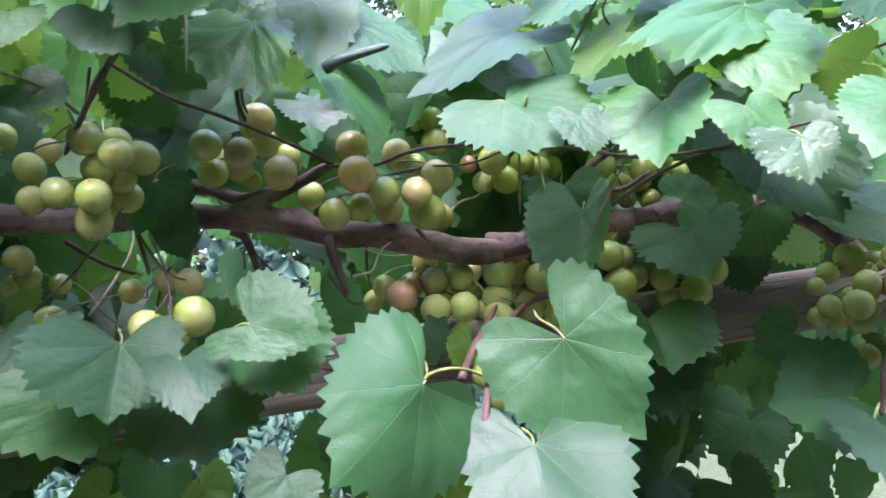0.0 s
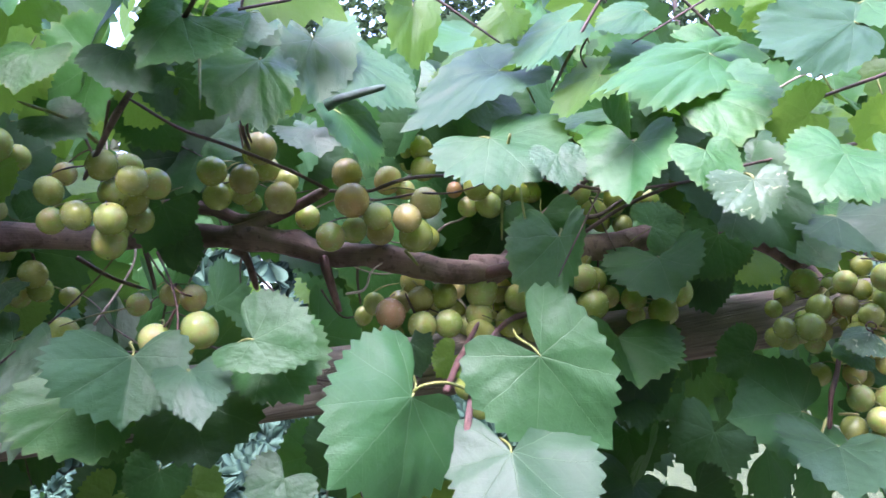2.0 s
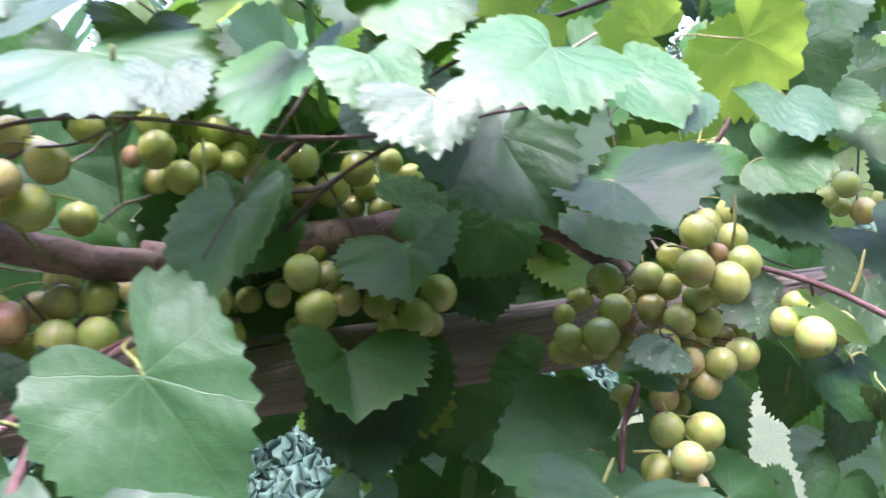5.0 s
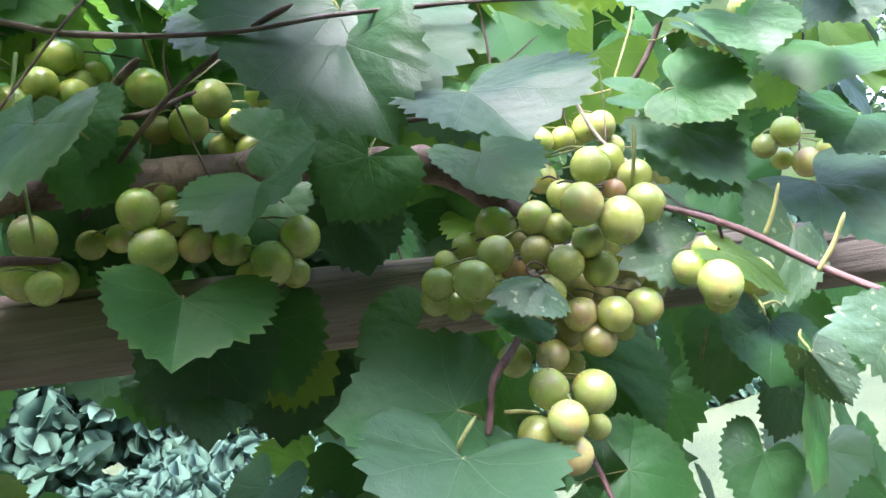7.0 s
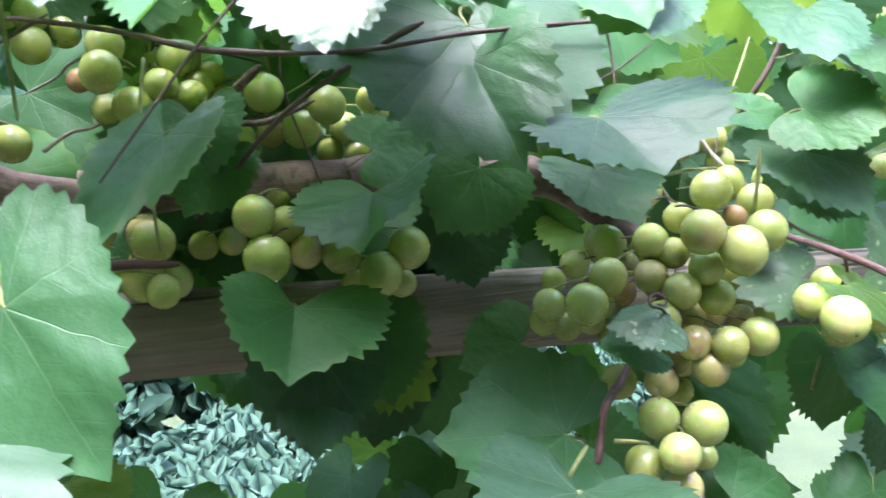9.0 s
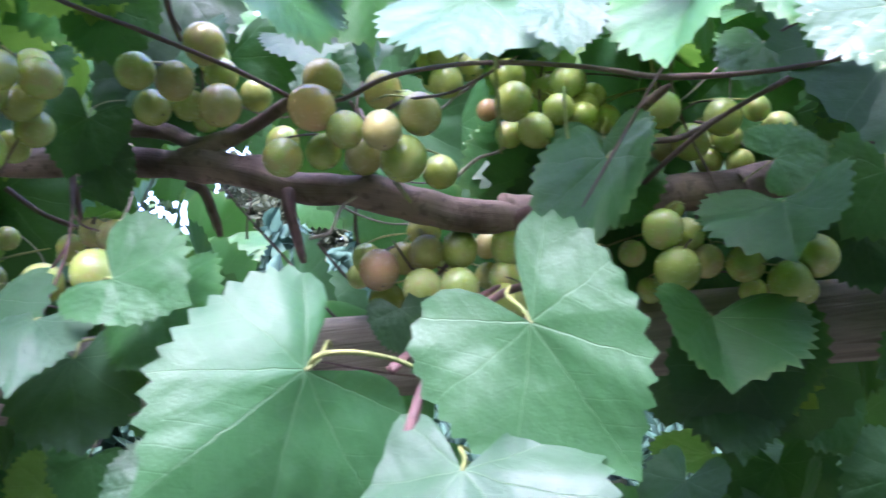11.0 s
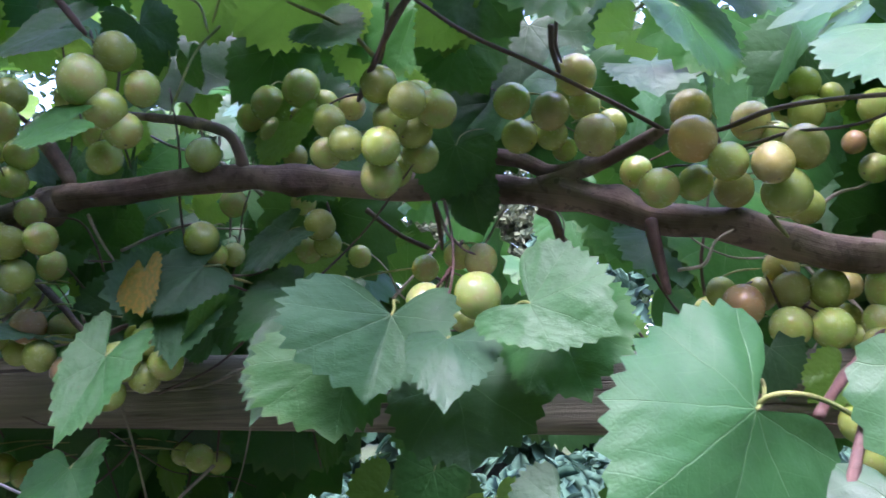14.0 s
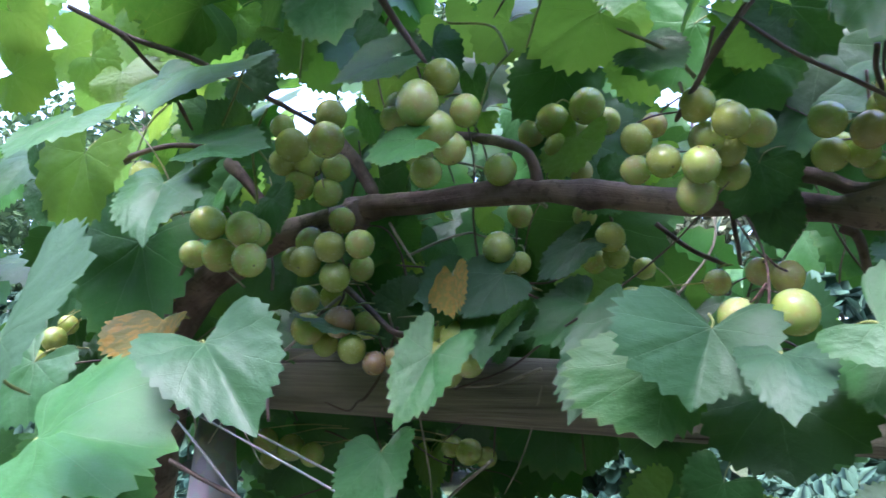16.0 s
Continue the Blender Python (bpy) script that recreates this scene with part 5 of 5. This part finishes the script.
blade((-.588, -.030, 1.530), (-.596, -.050, 1.444), (-.539, -.040, 1.483), (-.655, -.030, 1.498), "g", 7)
blade((-.481, -.100, 1.455), (-.493, -.120, 1.424), (-.477, -.110, 1.433), (-.545, -.100, 1.442), "y", 0)
blade((.387, -.050, 1.309), (.319, -.060, 1.321), (.339, -.085, 1.283), (.378, -.030, 1.351), "g", 1)
blade((.366, -.115, 1.293), (.333, -.165, 1.276), (.395, -.155, 1.283), (.323, -.110, 1.312), "g", 2)
blade((.200, -.060, 1.481), (.168, -.100, 1.424), (.214, -.068, 1.469), (.158, -.055, 1.461), "g", 3)
blade((-.003, .000, 1.699), (-.041, -.020, 1.675), (-.014, -.020, 1.665), (-.026, .010, 1.707), "g", 4)


# ---- leaves behind and above ----
def gapped(x, y, z, gaps):
    """Whether a leaf would close one of the openings in the row: middle, half width and height, and slant through the row."""
    return any(((x - gx - sx * (y - 0.2)) / (gw + 0.038)) ** 2 + ((z - gz - sz * (y - 0.2)) / (gh + 0.038)) ** 2 < 1 for gx, gz, gw, gh, sx, sz in gaps)


def fill(parent, n, xs, ys, zs, size, tilt, seed, kinds="gggt", gaps=()):
    rnd = random.Random(seed)
    made = 0
    while made < n:
        x, y, z = rnd.uniform(*xs), rnd.uniform(*ys), rnd.uniform(*zs)
        if gapped(x, y, z, gaps):
            continue
        made += 1
        leaf(x, y, z, rnd.uniform(*size), -90 + rnd.gauss(tilt, 22), rnd.gauss(0, 45), 180 + rnd.gauss(0, 30), rnd.uniform(0.9, 1.15), rnd.choice(kinds), None, parent)


def foliage(n, xs, ys, zs, size, tilt, seed, kind="g", gaps=()):
    """Many leaves too hidden to pick apart, in one mesh."""
    rnd = random.Random(seed)
    parts, faces, uv1, uv2, base = [], [], [], [], 0
    stock = []
    for me in FAR_LEAF_MESH[kind]:
        co = np.empty(len(me.vertices) * 3)
        me.vertices.foreach_get("co", co)
        stock.append((co.reshape(-1, 3), [tuple(p.vertices) for p in me.polygons], [tuple(d.uv) for d in me.uv_layers["blade"].data], [tuple(d.uv) for d in me.uv_layers["edge"].data]))
    while n:
        x, y, z = rnd.uniform(*xs), rnd.uniform(*ys), rnd.uniform(*zs)
        if gapped(x, y, z, gaps):
            continue
        n -= 1
        co, fs, u, e = rnd.choice(stock)
        m = np.array(pose(x, y, z, -90 + rnd.gauss(tilt, 24), rnd.gauss(0, 45), 180 + rnd.gauss(0, 35)).to_3x3() * rnd.uniform(*size))
        parts.append(co @ m.T + (x, y, z))
        faces += [tuple(v + base for v in f) for f in fs]
        uv1 += u
        uv2 += e
        base += len(co)
    me = mesh_of("vine_foliage", np.concatenate(parts).tolist(), faces, LEAF[kind])
    for name, uv in (("blade", uv1), ("edge", uv2)):
        me.uv_layers.new(name=name).data.foreach_set("uv", np.ravel(uv))
    tagged(new("vine_foliage", me), "dense vine leaves behind and over the fruit, some added for shade", "vine leaves", kind="stuff")


def stalks(n, xs, ys, zs, seed):
    """Thin green leaf stalks that hang and arch among the top leaves."""
    rnd = random.Random(seed)
    for _ in range(n):
        a = Vector((rnd.uniform(*xs), rnd.uniform(*ys), rnd.uniform(*zs)))
        b = a + Vector((rnd.gauss(0, 0.03), rnd.gauss(0, 0.02), -rnd.uniform(0.05, 0.11)))
        cane([a, a.lerp(b, 0.4) + Vector((rnd.gauss(0, 0.008), 0, 0.004)), b], 0.0011, 0.0009, rnd.choice(("yellow", "yellow", "brown")))


def twigs(n, xs, ys, zs, seed):
    """Thin crooked dry twigs tangled behind the fruit."""
    rnd = random.Random(seed)
    for _ in range(n):
        at = Vector((rnd.uniform(*xs), rnd.uniform(*ys), rnd.uniform(*zs)))
        step = Vector((rnd.gauss(0, 1), rnd.gauss(0, 0.5), rnd.gauss(0, 1))).normalized() * rnd.uniform(0.015, 0.035)
        line = [at]
        for _ in range(rnd.choice((3, 4, 5))):
            step = step + Vector((rnd.gauss(0, 0.008), rnd.gauss(0, 0.004), rnd.gauss(0, 0.008)))
            line.append(line[-1] + step)
        r = rnd.uniform(0.0007, 0.0017)
        cane(line, r, r * 0.6, rnd.choice(("brown", "brown", "grey")))


stalks(14, (-0.6, 0.15), (-0.1, 0.08), (1.62, 1.72), 8)
stalks(16, (0.15, 0.75), (-0.15, 0.05), (1.52, 1.66), 9)
GAPS = []


def gap(x, z, width, height, slant, rise):
    """An opening in the row: middle at 0.2 m behind the beam's front, half width and height, and its run through the row."""
    GAPS.append((x, z, width, height, slant, rise))


gap(0.182, 1.834, 0.048, 0.020, 0.241, 0.479)
gap(0.067, 1.768, 0.008, 0.008, 0.096, 0.396)
gap(0.227, 1.767, 0.076, 0.011, 0.297, 0.394)
gap(0.495, 1.770, 0.080, 0.029, 0.638, 0.398)
gap(0.753, 1.800, 0.079, 0.018, 0.964, 0.436)
gap(0.359, 1.805, 0.022, 0.014, 0.465, 0.442)
gap(0.374, 1.713, 0.021, 0.008, 0.484, 0.326)
gap(0.672, 1.660, 0.017, 0.008, 0.862, 0.258)
gap(0.295, 1.788, 0.040, 0.020, 0.384, 0.421)
gap(0.130, 1.749, 0.008, 0.008, 0.175, 0.371)
gap(-0.077, 1.816, 0.008, 0.008, -0.088, 0.456)
gap(-0.134, 1.808, 0.008, 0.008, -0.160, 0.446)
gap(0.169, 1.298, 0.012, 0.014, -0.181, -0.078)
gap(0.296, 1.290, 0.008, 0.008, 0.012, -0.090)
gap(0.248, 1.264, 0.008, 0.008, -0.061, -0.130)
gap(0.191, 1.332, 0.008, 0.008, -0.148, -0.026)
gap(0.159, 1.341, 0.008, 0.008, -0.196, -0.013)
gap(-0.464, 1.824, 0.035, 0.017, -0.538, 0.566)
gap(-0.176, 1.693, 0.014, 0.012, -0.148, 0.387)
gap(-0.575, 1.755, 0.019, 0.017, -0.689, 0.472)
gap(0.714, 1.217, 0.066, 0.047, 0.665, -0.192)
gap(0.168, 1.311, 0.03, 0.015, -0.171, -0.048)
gap(0.278, 1.271, 0.014, 0.008, -0.002, -0.11)
gap(-0.007, 1.519, 0.016, 0.014, -0.075, 0.172)
gap(-0.097, 1.548, 0.02, 0.009, -0.206, 0.215)
gap(0.18, 1.531, 0.022, 0.023, 0.197, 0.189)
gap(-0.225, 1.353, 0.029, 0.017, -0.392, -0.069)
gap(-0.109, 1.359, 0.029, 0.014, -0.224, -0.06)
gap(0.152, 1.797, 0.054, 0.05, 0.203, 0.431)
gap(0.231, 1.792, 0.038, 0.052, 0.303, 0.426)
gap(0.068, 1.771, 0.028, 0.02, 0.096, 0.399)
gap(0.527, 1.746, 0.085, 0.039, 0.678, 0.368)
gap(0.702, 1.675, 0.051, 0.043, 0.9, 0.278)
gap(0.355, 1.238, 0.012, 0.008, 0.473, -0.249)
gap(-0.172, 1.696, 0.010, 0.006, -0.282, 0.429)
gap(-0.129, 1.660, 0.015, 0.013, -0.219, 0.376)
gap(-0.121, 1.626, 0.013, 0.006, -0.207, 0.326)
gap(-0.175, 1.555, 0.013, 0.015, -0.286, 0.221)
gap(-0.184, 1.532, 0.013, 0.009, -0.299, 0.187)
gap(-0.124, 1.546, 0.016, 0.007, -0.211, 0.208)
gap(-0.385, 1.756, 0.017, 0.011, -0.596, 0.518)
gap(-0.401, 1.727, 0.017, 0.009, -0.619, 0.474)
gap(-0.359, 1.682, 0.009, 0.007, -0.558, 0.408)
gap(-0.095, 1.713, 0.015, 0.012, -0.168, 0.455)
gap(-0.104, 1.667, 0.010, 0.013, -0.181, 0.386)
gap(-0.033, 1.712, 0.013, 0.008, -0.077, 0.452)
gap(-0.106, 1.621, 0.014, 0.007, -0.184, 0.318)
gap(0.114, 1.691, 0.021, 0.010, 0.140, 0.421)
gap(0.171, 1.532, 0.022, 0.016, 0.224, 0.188)
gap(0.155, 1.574, 0.014, 0.011, 0.200, 0.250)
gap(-0.103, 1.553, 0.016, 0.012, -0.180, 0.218)
gap(-0.060, 1.546, 0.010, 0.009, -0.117, 0.208)
gap(-0.011, 1.511, 0.023, 0.019, -0.044, 0.157)
gap(-0.107, 1.545, 0.036, 0.011, -0.371, 0.227)
gap(-0.015, 1.539, 0.015, 0.007, -0.232, 0.218)
gap(-0.034, 1.508, 0.012, 0.020, -0.261, 0.171)
gap(0.099, 1.674, 0.014, 0.013, -0.061, 0.420)
gap(0.406, 1.546, 0.026, 0.013, 0.398, 0.229)
gap(0.476, 1.523, 0.037, 0.014, 0.503, 0.194)
gap(-0.375, 1.782, 0.019, 0.025, -0.417, 0.509)
gap(-0.174, 1.695, 0.015, 0.012, -0.144, 0.391)
gap(-0.079, 1.671, 0.025, 0.019, -0.016, 0.358)
gap(-0.084, 1.627, 0.024, 0.019, -0.023, 0.298)
gap(-0.148, 1.556, 0.024, 0.016, -0.110, 0.202)
gap(-0.327, 1.600, 0.008, 0.008, -0.353, 0.261)
gap(-0.564, 1.747, 0.027, 0.017, -0.673, 0.460)
gap(-0.847, 1.835, 0.041, 0.032, -1.057, 0.580)
gap(-0.090, 1.654, 0.035, 0.008, -0.087, 0.274)
gap(-0.079, 1.625, 0.023, 0.014, -0.072, 0.237)
gap(-0.081, 1.542, 0.028, 0.008, -0.075, 0.133)
gap(0.005, 1.511, 0.022, 0.014, 0.033, 0.095)
gap(-0.043, 1.350, 0.028, 0.025, -0.027, -0.109)
foliage(12, (-0.9, 0.1), (0.24, 0.4), (1.1, 1.5), (0.06, 0.095), 0, 1, "g", GAPS)
foliage(16, (0.1, 1.0), (0.14, 0.32), (1.05, 1.55), (0.06, 0.095), 0, 2, "g", GAPS)
fill(vine, 22, (-0.9, 1.0), (0.06, 0.25), (1.52, 1.70), (0.04, 0.07), 10, 3, "ggt", GAPS)
foliage(20, (-0.62, 0.2), (0.28, 0.5), (1.12, 1.36), (0.06, 0.09), 0, 5, "g", GAPS)
fill(vine, 22, (0.12, 0.85), (-0.2, 0.0), (1.5, 1.6), (0.03, 0.048), 20, 6, "g", GAPS)
foliage(12, (-0.1, 0.95), (0.15, 0.4), (1.68, 1.86), (0.032, 0.055), 10, 7, "t", GAPS)
foliage(20, (0.05, 0.42), (0.09, 0.2), (1.4, 1.6), (0.05, 0.08), 5, 15, "g")
foliage(18, (-0.52, -0.04), (0.12, 0.22), (1.38, 1.57), (0.06, 0.085), 0, 16, "g", GAPS)
fill(vine, 14, (0.42, 0.9), (0.05, 0.2), (1.38, 1.62), (0.05, 0.08), 10, 14, "gggt")
fill(vine, 30, (-0.85, -0.05), (0.1, 0.3), (1.56, 1.76), (0.035, 0.06), 10, 12, "ggtt", GAPS)
for k in range(6):
    x0, x1 = -1.3 + 0.4 * k, -0.8 + 0.4 * k
    foliage(24, (x0, x1), (0.36, 0.55), (0.75, 1.54), (0.07, 0.1), 5, 50 + k, "g", GAPS)
    foliage(16, (x0, x1), (0.55, 0.85), (0.4, 1.56), (0.07, 0.1), 10, 60 + k, "g", GAPS)
    foliage(11 if k < 2 else 6, (x0, x1), (0.2, 0.6), (1.7, 2.0), (0.045, 0.07), 30, 70 + k, "t", GAPS)
foliage(18, (0.25, 1.0), (0.1, 0.3), (1.48, 1.7), (0.05, 0.08), 10, 95, "t", GAPS)
foliage(30, (-0.6, 0.1), (0.2, 0.4), (1.48, 1.72), (0.05, 0.08), 0, 90, "g", GAPS)
# leaves above view over the left part, added to darken the fruit there
foliage(14, (-1.1, -0.45), (-0.2, 0.08), (1.72, 1.88), (0.06, 0.09), 60, 92, "g")
foliage(26, (-0.5, -0.06), (-0.26, 0.1), (1.70, 1.85), (0.07, 0.1), 60, 93, "g")
# the thick of the vine behind, and far-side leaves tinted to look backlit
for k in range(5):
    x0, x1 = -0.68 + 0.33 * k, -0.3 + 0.33 * k
    foliage(44, (x0, x1), (0.42, 0.75), (1.42, 2.05), (0.07, 0.1), 10, 130 + k, "g", GAPS)
    foliage(16, (x0, x1), (0.76, 1.1), (1.3, 2.2), (0.06, 0.09), 20, 140 + k, "t", GAPS)
# leaves hanging below the beam
fill(vine, 24, (-0.5, 0.12), (0.12, 0.3), (1.2, 1.36), (0.035, 0.055), 5, 170, "ttg", GAPS)
fill(vine, 9, (0.14, 0.36), (0.1, 0.24), (1.24, 1.36), (0.035, 0.055), 5, 171, "tgg", GAPS)
# leaves added past both ends of the row, mostly unseen, to block side light
foliage(110, (-1.7, -0.78), (-0.25, 0.45), (1.1, 2.05), (0.06, 0.1), 15, 150, "g", GAPS)
foliage(100, (0.98, 2.3), (-0.25, 0.45), (1.1, 1.9), (0.06, 0.1), 15, 151, "g", GAPS)
# leaves over the row, mostly out of view, added to shade its inside
foliage(14, (-0.62, -0.08), (-0.1, 0.16), (1.74, 1.86), (0.07, 0.1), 70, 160, "g")
foliage(8, (0.5, 1.0), (-0.14, 0.12), (1.68, 1.8), (0.07, 0.1), 70, 161, "g", GAPS)
for k in range(6):
    x0, x1 = -0.75 + 0.33 * k, -0.4 + 0.33 * k
    foliage(7 if k < 3 else 14, (x0, x1), (0.12, 0.46), (1.74, 1.9), (0.07, 0.1), 70, 110 + k, "g", GAPS)
foliage(40, (-0.7, 0.12), (0.2, 0.6), (1.52, 1.6), (0.07, 0.1), 70, 94, "g", GAPS)
fill(vine, 30, (-0.6, 0.05), (0.06, 0.3), (1.53, 1.72), (0.03, 0.055), 0, 32, "gggt", GAPS)
fill(vine, 10, (0.5, 0.95), (-0.22, -0.08), (1.56, 1.67), (0.03, 0.048), 40, 33, "ggt", GAPS)
fill(vine, 18, (-0.3, 0.2), (0.02, 0.1), (1.54, 1.68), (0.03, 0.05), 10, 34, "ggt", GAPS)
fill(vine, 30, (-0.8, -0.28), (-0.1, 0.12), (1.48, 1.7), (0.024, 0.042), 0, 31, "gggt")
# unseen leaves added forward overhead to shade the left end
foliage(8, (-1.0, -0.3), (-0.46, -0.2), (1.76, 1.9), (0.06, 0.09), 65, 87, "g")
# leaves added above the dark bunches to keep light off them
foliage(10, (0.1, 0.5), (-0.04, 0.16), (1.61, 1.7), (0.05, 0.08), 70, 88, "g", GAPS)
foliage(20, (0.7, 1.2), (0.2, 0.45), (1.5, 1.78), (0.06, 0.09), 10, 89, "g")
foliage(40, (0.0, 0.6), (0.36, 0.6), (1.5, 1.8), (0.06, 0.09), 10, 96, "g", GAPS)
foliage(26, (0.5, 1.1), (0.3, 0.6), (1.5, 1.85), (0.06, 0.09), 10, 97, "g", GAPS)
foliage(24, (0.08, 0.5), (0.1, 0.24), (1.42, 1.62), (0.05, 0.08), 5, 98, "g", GAPS)
foliage(30, (-0.8, -0.1), (0.26, 0.45), (1.32, 1.52), (0.06, 0.09), 5, 99, "g", GAPS)
# leaves added just above the beam's left part to shade it
foliage(16, (-0.6, -0.2), (-0.03, 0.1), (1.445, 1.48), (0.03, 0.05), 70, 86, "g")
foliage(14, (0.2, 0.45), (0.25, 0.5), (1.12, 1.3), (0.05, 0.08), 5, 185, "g")
foliage(34, (-0.62, 0.0), (0.14, 0.3), (1.62, 1.8), (0.03, 0.055), 20, 186, "t", GAPS)
# further cover added over the dark bunches for shade
foliage(8, (0.18, 0.4), (-0.04, 0.12), (1.575, 1.62), (0.05, 0.07), 75, 187, "g", GAPS)
foliage(18, (-1.05, -0.6), (0.0, 0.2), (1.68, 1.98), (0.04, 0.065), 20, 188, "t")
foliage(22, (-1.05, -0.64), (0.1, 0.3), (1.3, 1.7), (0.05, 0.08), 5, 189, "g")
foliage(6, (-0.7, -0.63), (-0.01, 0.04), (1.26, 1.37), (0.045, 0.06), 5, 190, "g")
foliage(7, (-0.09, 0.01), (0.04, 0.1), (1.6, 1.66), (0.05, 0.07), 5, 182, "g")
foliage(4, (0.07, 0.13), (0.03, 0.09), (1.6, 1.65), (0.045, 0.06), 5, 183, "g")
foliage(24, (-0.9, -0.5), (0.05, 0.22), (1.36, 1.58), (0.05, 0.08), 5, 184, "g")
twigs(22, (-0.55, -0.1), (-0.02, 0.06), (1.4, 1.5), 23)
twigs(46, (-0.6, 0.12), (0.02, 0.16), (1.3, 1.56), 21)
twigs(26, (0.1, 0.55), (0.02, 0.12), (1.4, 1.6), 22)
foliage(44, (-1.15, -0.4), (0.3, 0.6), (1.52, 2.05), (0.045, 0.075), 10, 91, "t", GAPS)
foliage(16, (0.16, 0.36), (0.08, 0.2), (1.47, 1.57), (0.05, 0.07), 5, 181, "g")


# ---- garden and trees beyond, unseen light blockers behind ----
def clump(verts, faces, at, size, rnd, lean=None):
    """One small heart-shaped leaf, bent along its middle."""
    m = Euler((rnd.uniform(-1.2, 1.2) if lean is None else rnd.gauss(lean, 0.4), rnd.gauss(0, 0.5), rnd.uniform(0, 6.3) if lean is None else rnd.gauss(0, 0.9))).to_matrix() * size
    a = len(verts)
    for v in ((0, -0.36, 0), (0, 0.05, 0.02), (0, 0.58, -0.06), (0.24, -0.50, 0.02), (0.52, -0.30, 0.03), (0.54, 0.02, 0.04), (0.32, 0.36, 0.0), (-0.24, -0.50, 0.02), (-0.52, -0.30, 0.03), (-0.54, 0.02, 0.04), (-0.32, 0.36, 0.0)):
        verts.append(at + m @ Vector(v))
    for q in (3, 7):
        faces += [(a, a + q, a + q + 1, a + 1), (a + 1, a + q + 1, a + q + 2), (a + 1, a + q + 2, a + q + 3, a + 2)]


def bed(name, x0, y0, x1, y1, depth, height, n, size, seed):
    rnd = random.Random(seed)
    verts, faces = [], []
    for _ in range(n):
        f, d = rnd.random(), rnd.uniform(-1, 1)
        x, y = x0 + (x1 - x0) * f, y0 + (y1 - y0) * f + d * depth
        top = height * (0.75 + 0.5 * noise.noise(Vector((x * 0.9, y * 0.9, seed)))) * math.sqrt(max(0.05, 1 - d * d))
        clump(verts, faces, Vector((x, y, top * math.sqrt(rnd.random()))), size * rnd.uniform(0.6, 1.2), rnd, 0.8 if y0 > 0 else -0.8)
    return tagged(new(name, mesh_of(name, verts, faces, BED)), "low garden bed of broad blue-green leaves" if height < 2 else "tall mass of pale green shrubs; the one behind only blocks light", "garden plants" if height < 2 else "shrubs", kind="stuff")


bed("garden_plants", -9, 4.2, 3.0, 7.5, 1.3, 0.85, 7000, 0.17, 1)
bed("shrubs", -24, 10.5, 26, 15, 1.8, 4.4, 16000, 0.4, 3)
# unseen hedge added behind the camera to block low front light
bed("shrubs", -12, -3.9, 12.5, -4.2, 1.0, 6.4, 22000, 0.38, 4)
bed("garden_plants", 2.0, 8.5, 16, 13.5, 1.6, 0.9, 8000, 0.2, 2)


def tree(x, y, h, spread, mat, seed):
    rnd = random.Random(seed)
    top = thing("tree", ("tall leafy tree; those beside and behind are unseen sky blockers", "pale grey-green tree beyond the lawn")[mat], "tree", "trees beyond the lawn")
    top.location = (x, y, 0)
    child("trunk", tube("trunk", [(0, 0, -0.2), (0.1, 0, h * 0.2), (-0.1, 0.1, h * 0.45), (0.1, 0, h * 0.8)], 0.02 * h + 0.05, 0.05, WOOD["trunk"], 12, 4, 0.2, seed), top)
    verts, faces = [], []
    for k in range(32):
        a, f = rnd.uniform(0, 6.3), rnd.random()
        end = Vector((math.cos(a), math.sin(a), 0)) * spread * math.sqrt(rnd.random()) * (1.05 - 0.6 * f) + Vector((0, 0, h * (0.12 + 0.85 * f)))
        root = Vector((0, 0, max(h * 0.15, end.z - h * 0.2)))
        if k < 9:
            child("limb", tube("limb", [root, root.lerp(end, 0.5) + Vector((0, 0, 0.3)), end], 0.07, 0.02, WOOD["trunk"], 7, 3, 0.2, seed + k), top)
        r = spread * rnd.uniform(0.28, 0.5)
        for _ in range(230 if y > 10 else 100):
            v = Vector((rnd.gauss(0, 1), rnd.gauss(0, 1), rnd.gauss(0, 0.8)))
            clump(verts, faces, end + v * r * 0.55, rnd.uniform(0.15, 0.3) if y > 10 else rnd.uniform(0.32, 0.56), rnd)
    child("crown", mesh_of("crown", verts, faces, CROWN[mat]), top)


# trees with y below 10 are unseen, added to block the low sky
for i, (x, y, h, s, m) in enumerate(((-16, 15, 13, 4.2, 0), (-9, 19, 13, 4.2, 0), (-3.5, 22, 8, 3.4, 1), (1.5, 25, 13, 4, 0), (7, 24, 16, 4.8, 0), (12, 22, 15, 4.6, 0), (17, 26, 17, 5, 0), (23, 22, 10, 4, 0), (-24, 20, 11, 4.5, 0), (-12, -6, 9, 3.8, 0), (-8, -11, 9, 4, 0), (-2, -13, 8, 3.8, 0), (4, -13, 9, 4, 0), (10, -9, 9, 3.8, 0), (-12, 2, 10, 4.2, 0), (14, 1, 10, 4.4, 0))):
    tree(x, y, h, s, m, 30 + i)
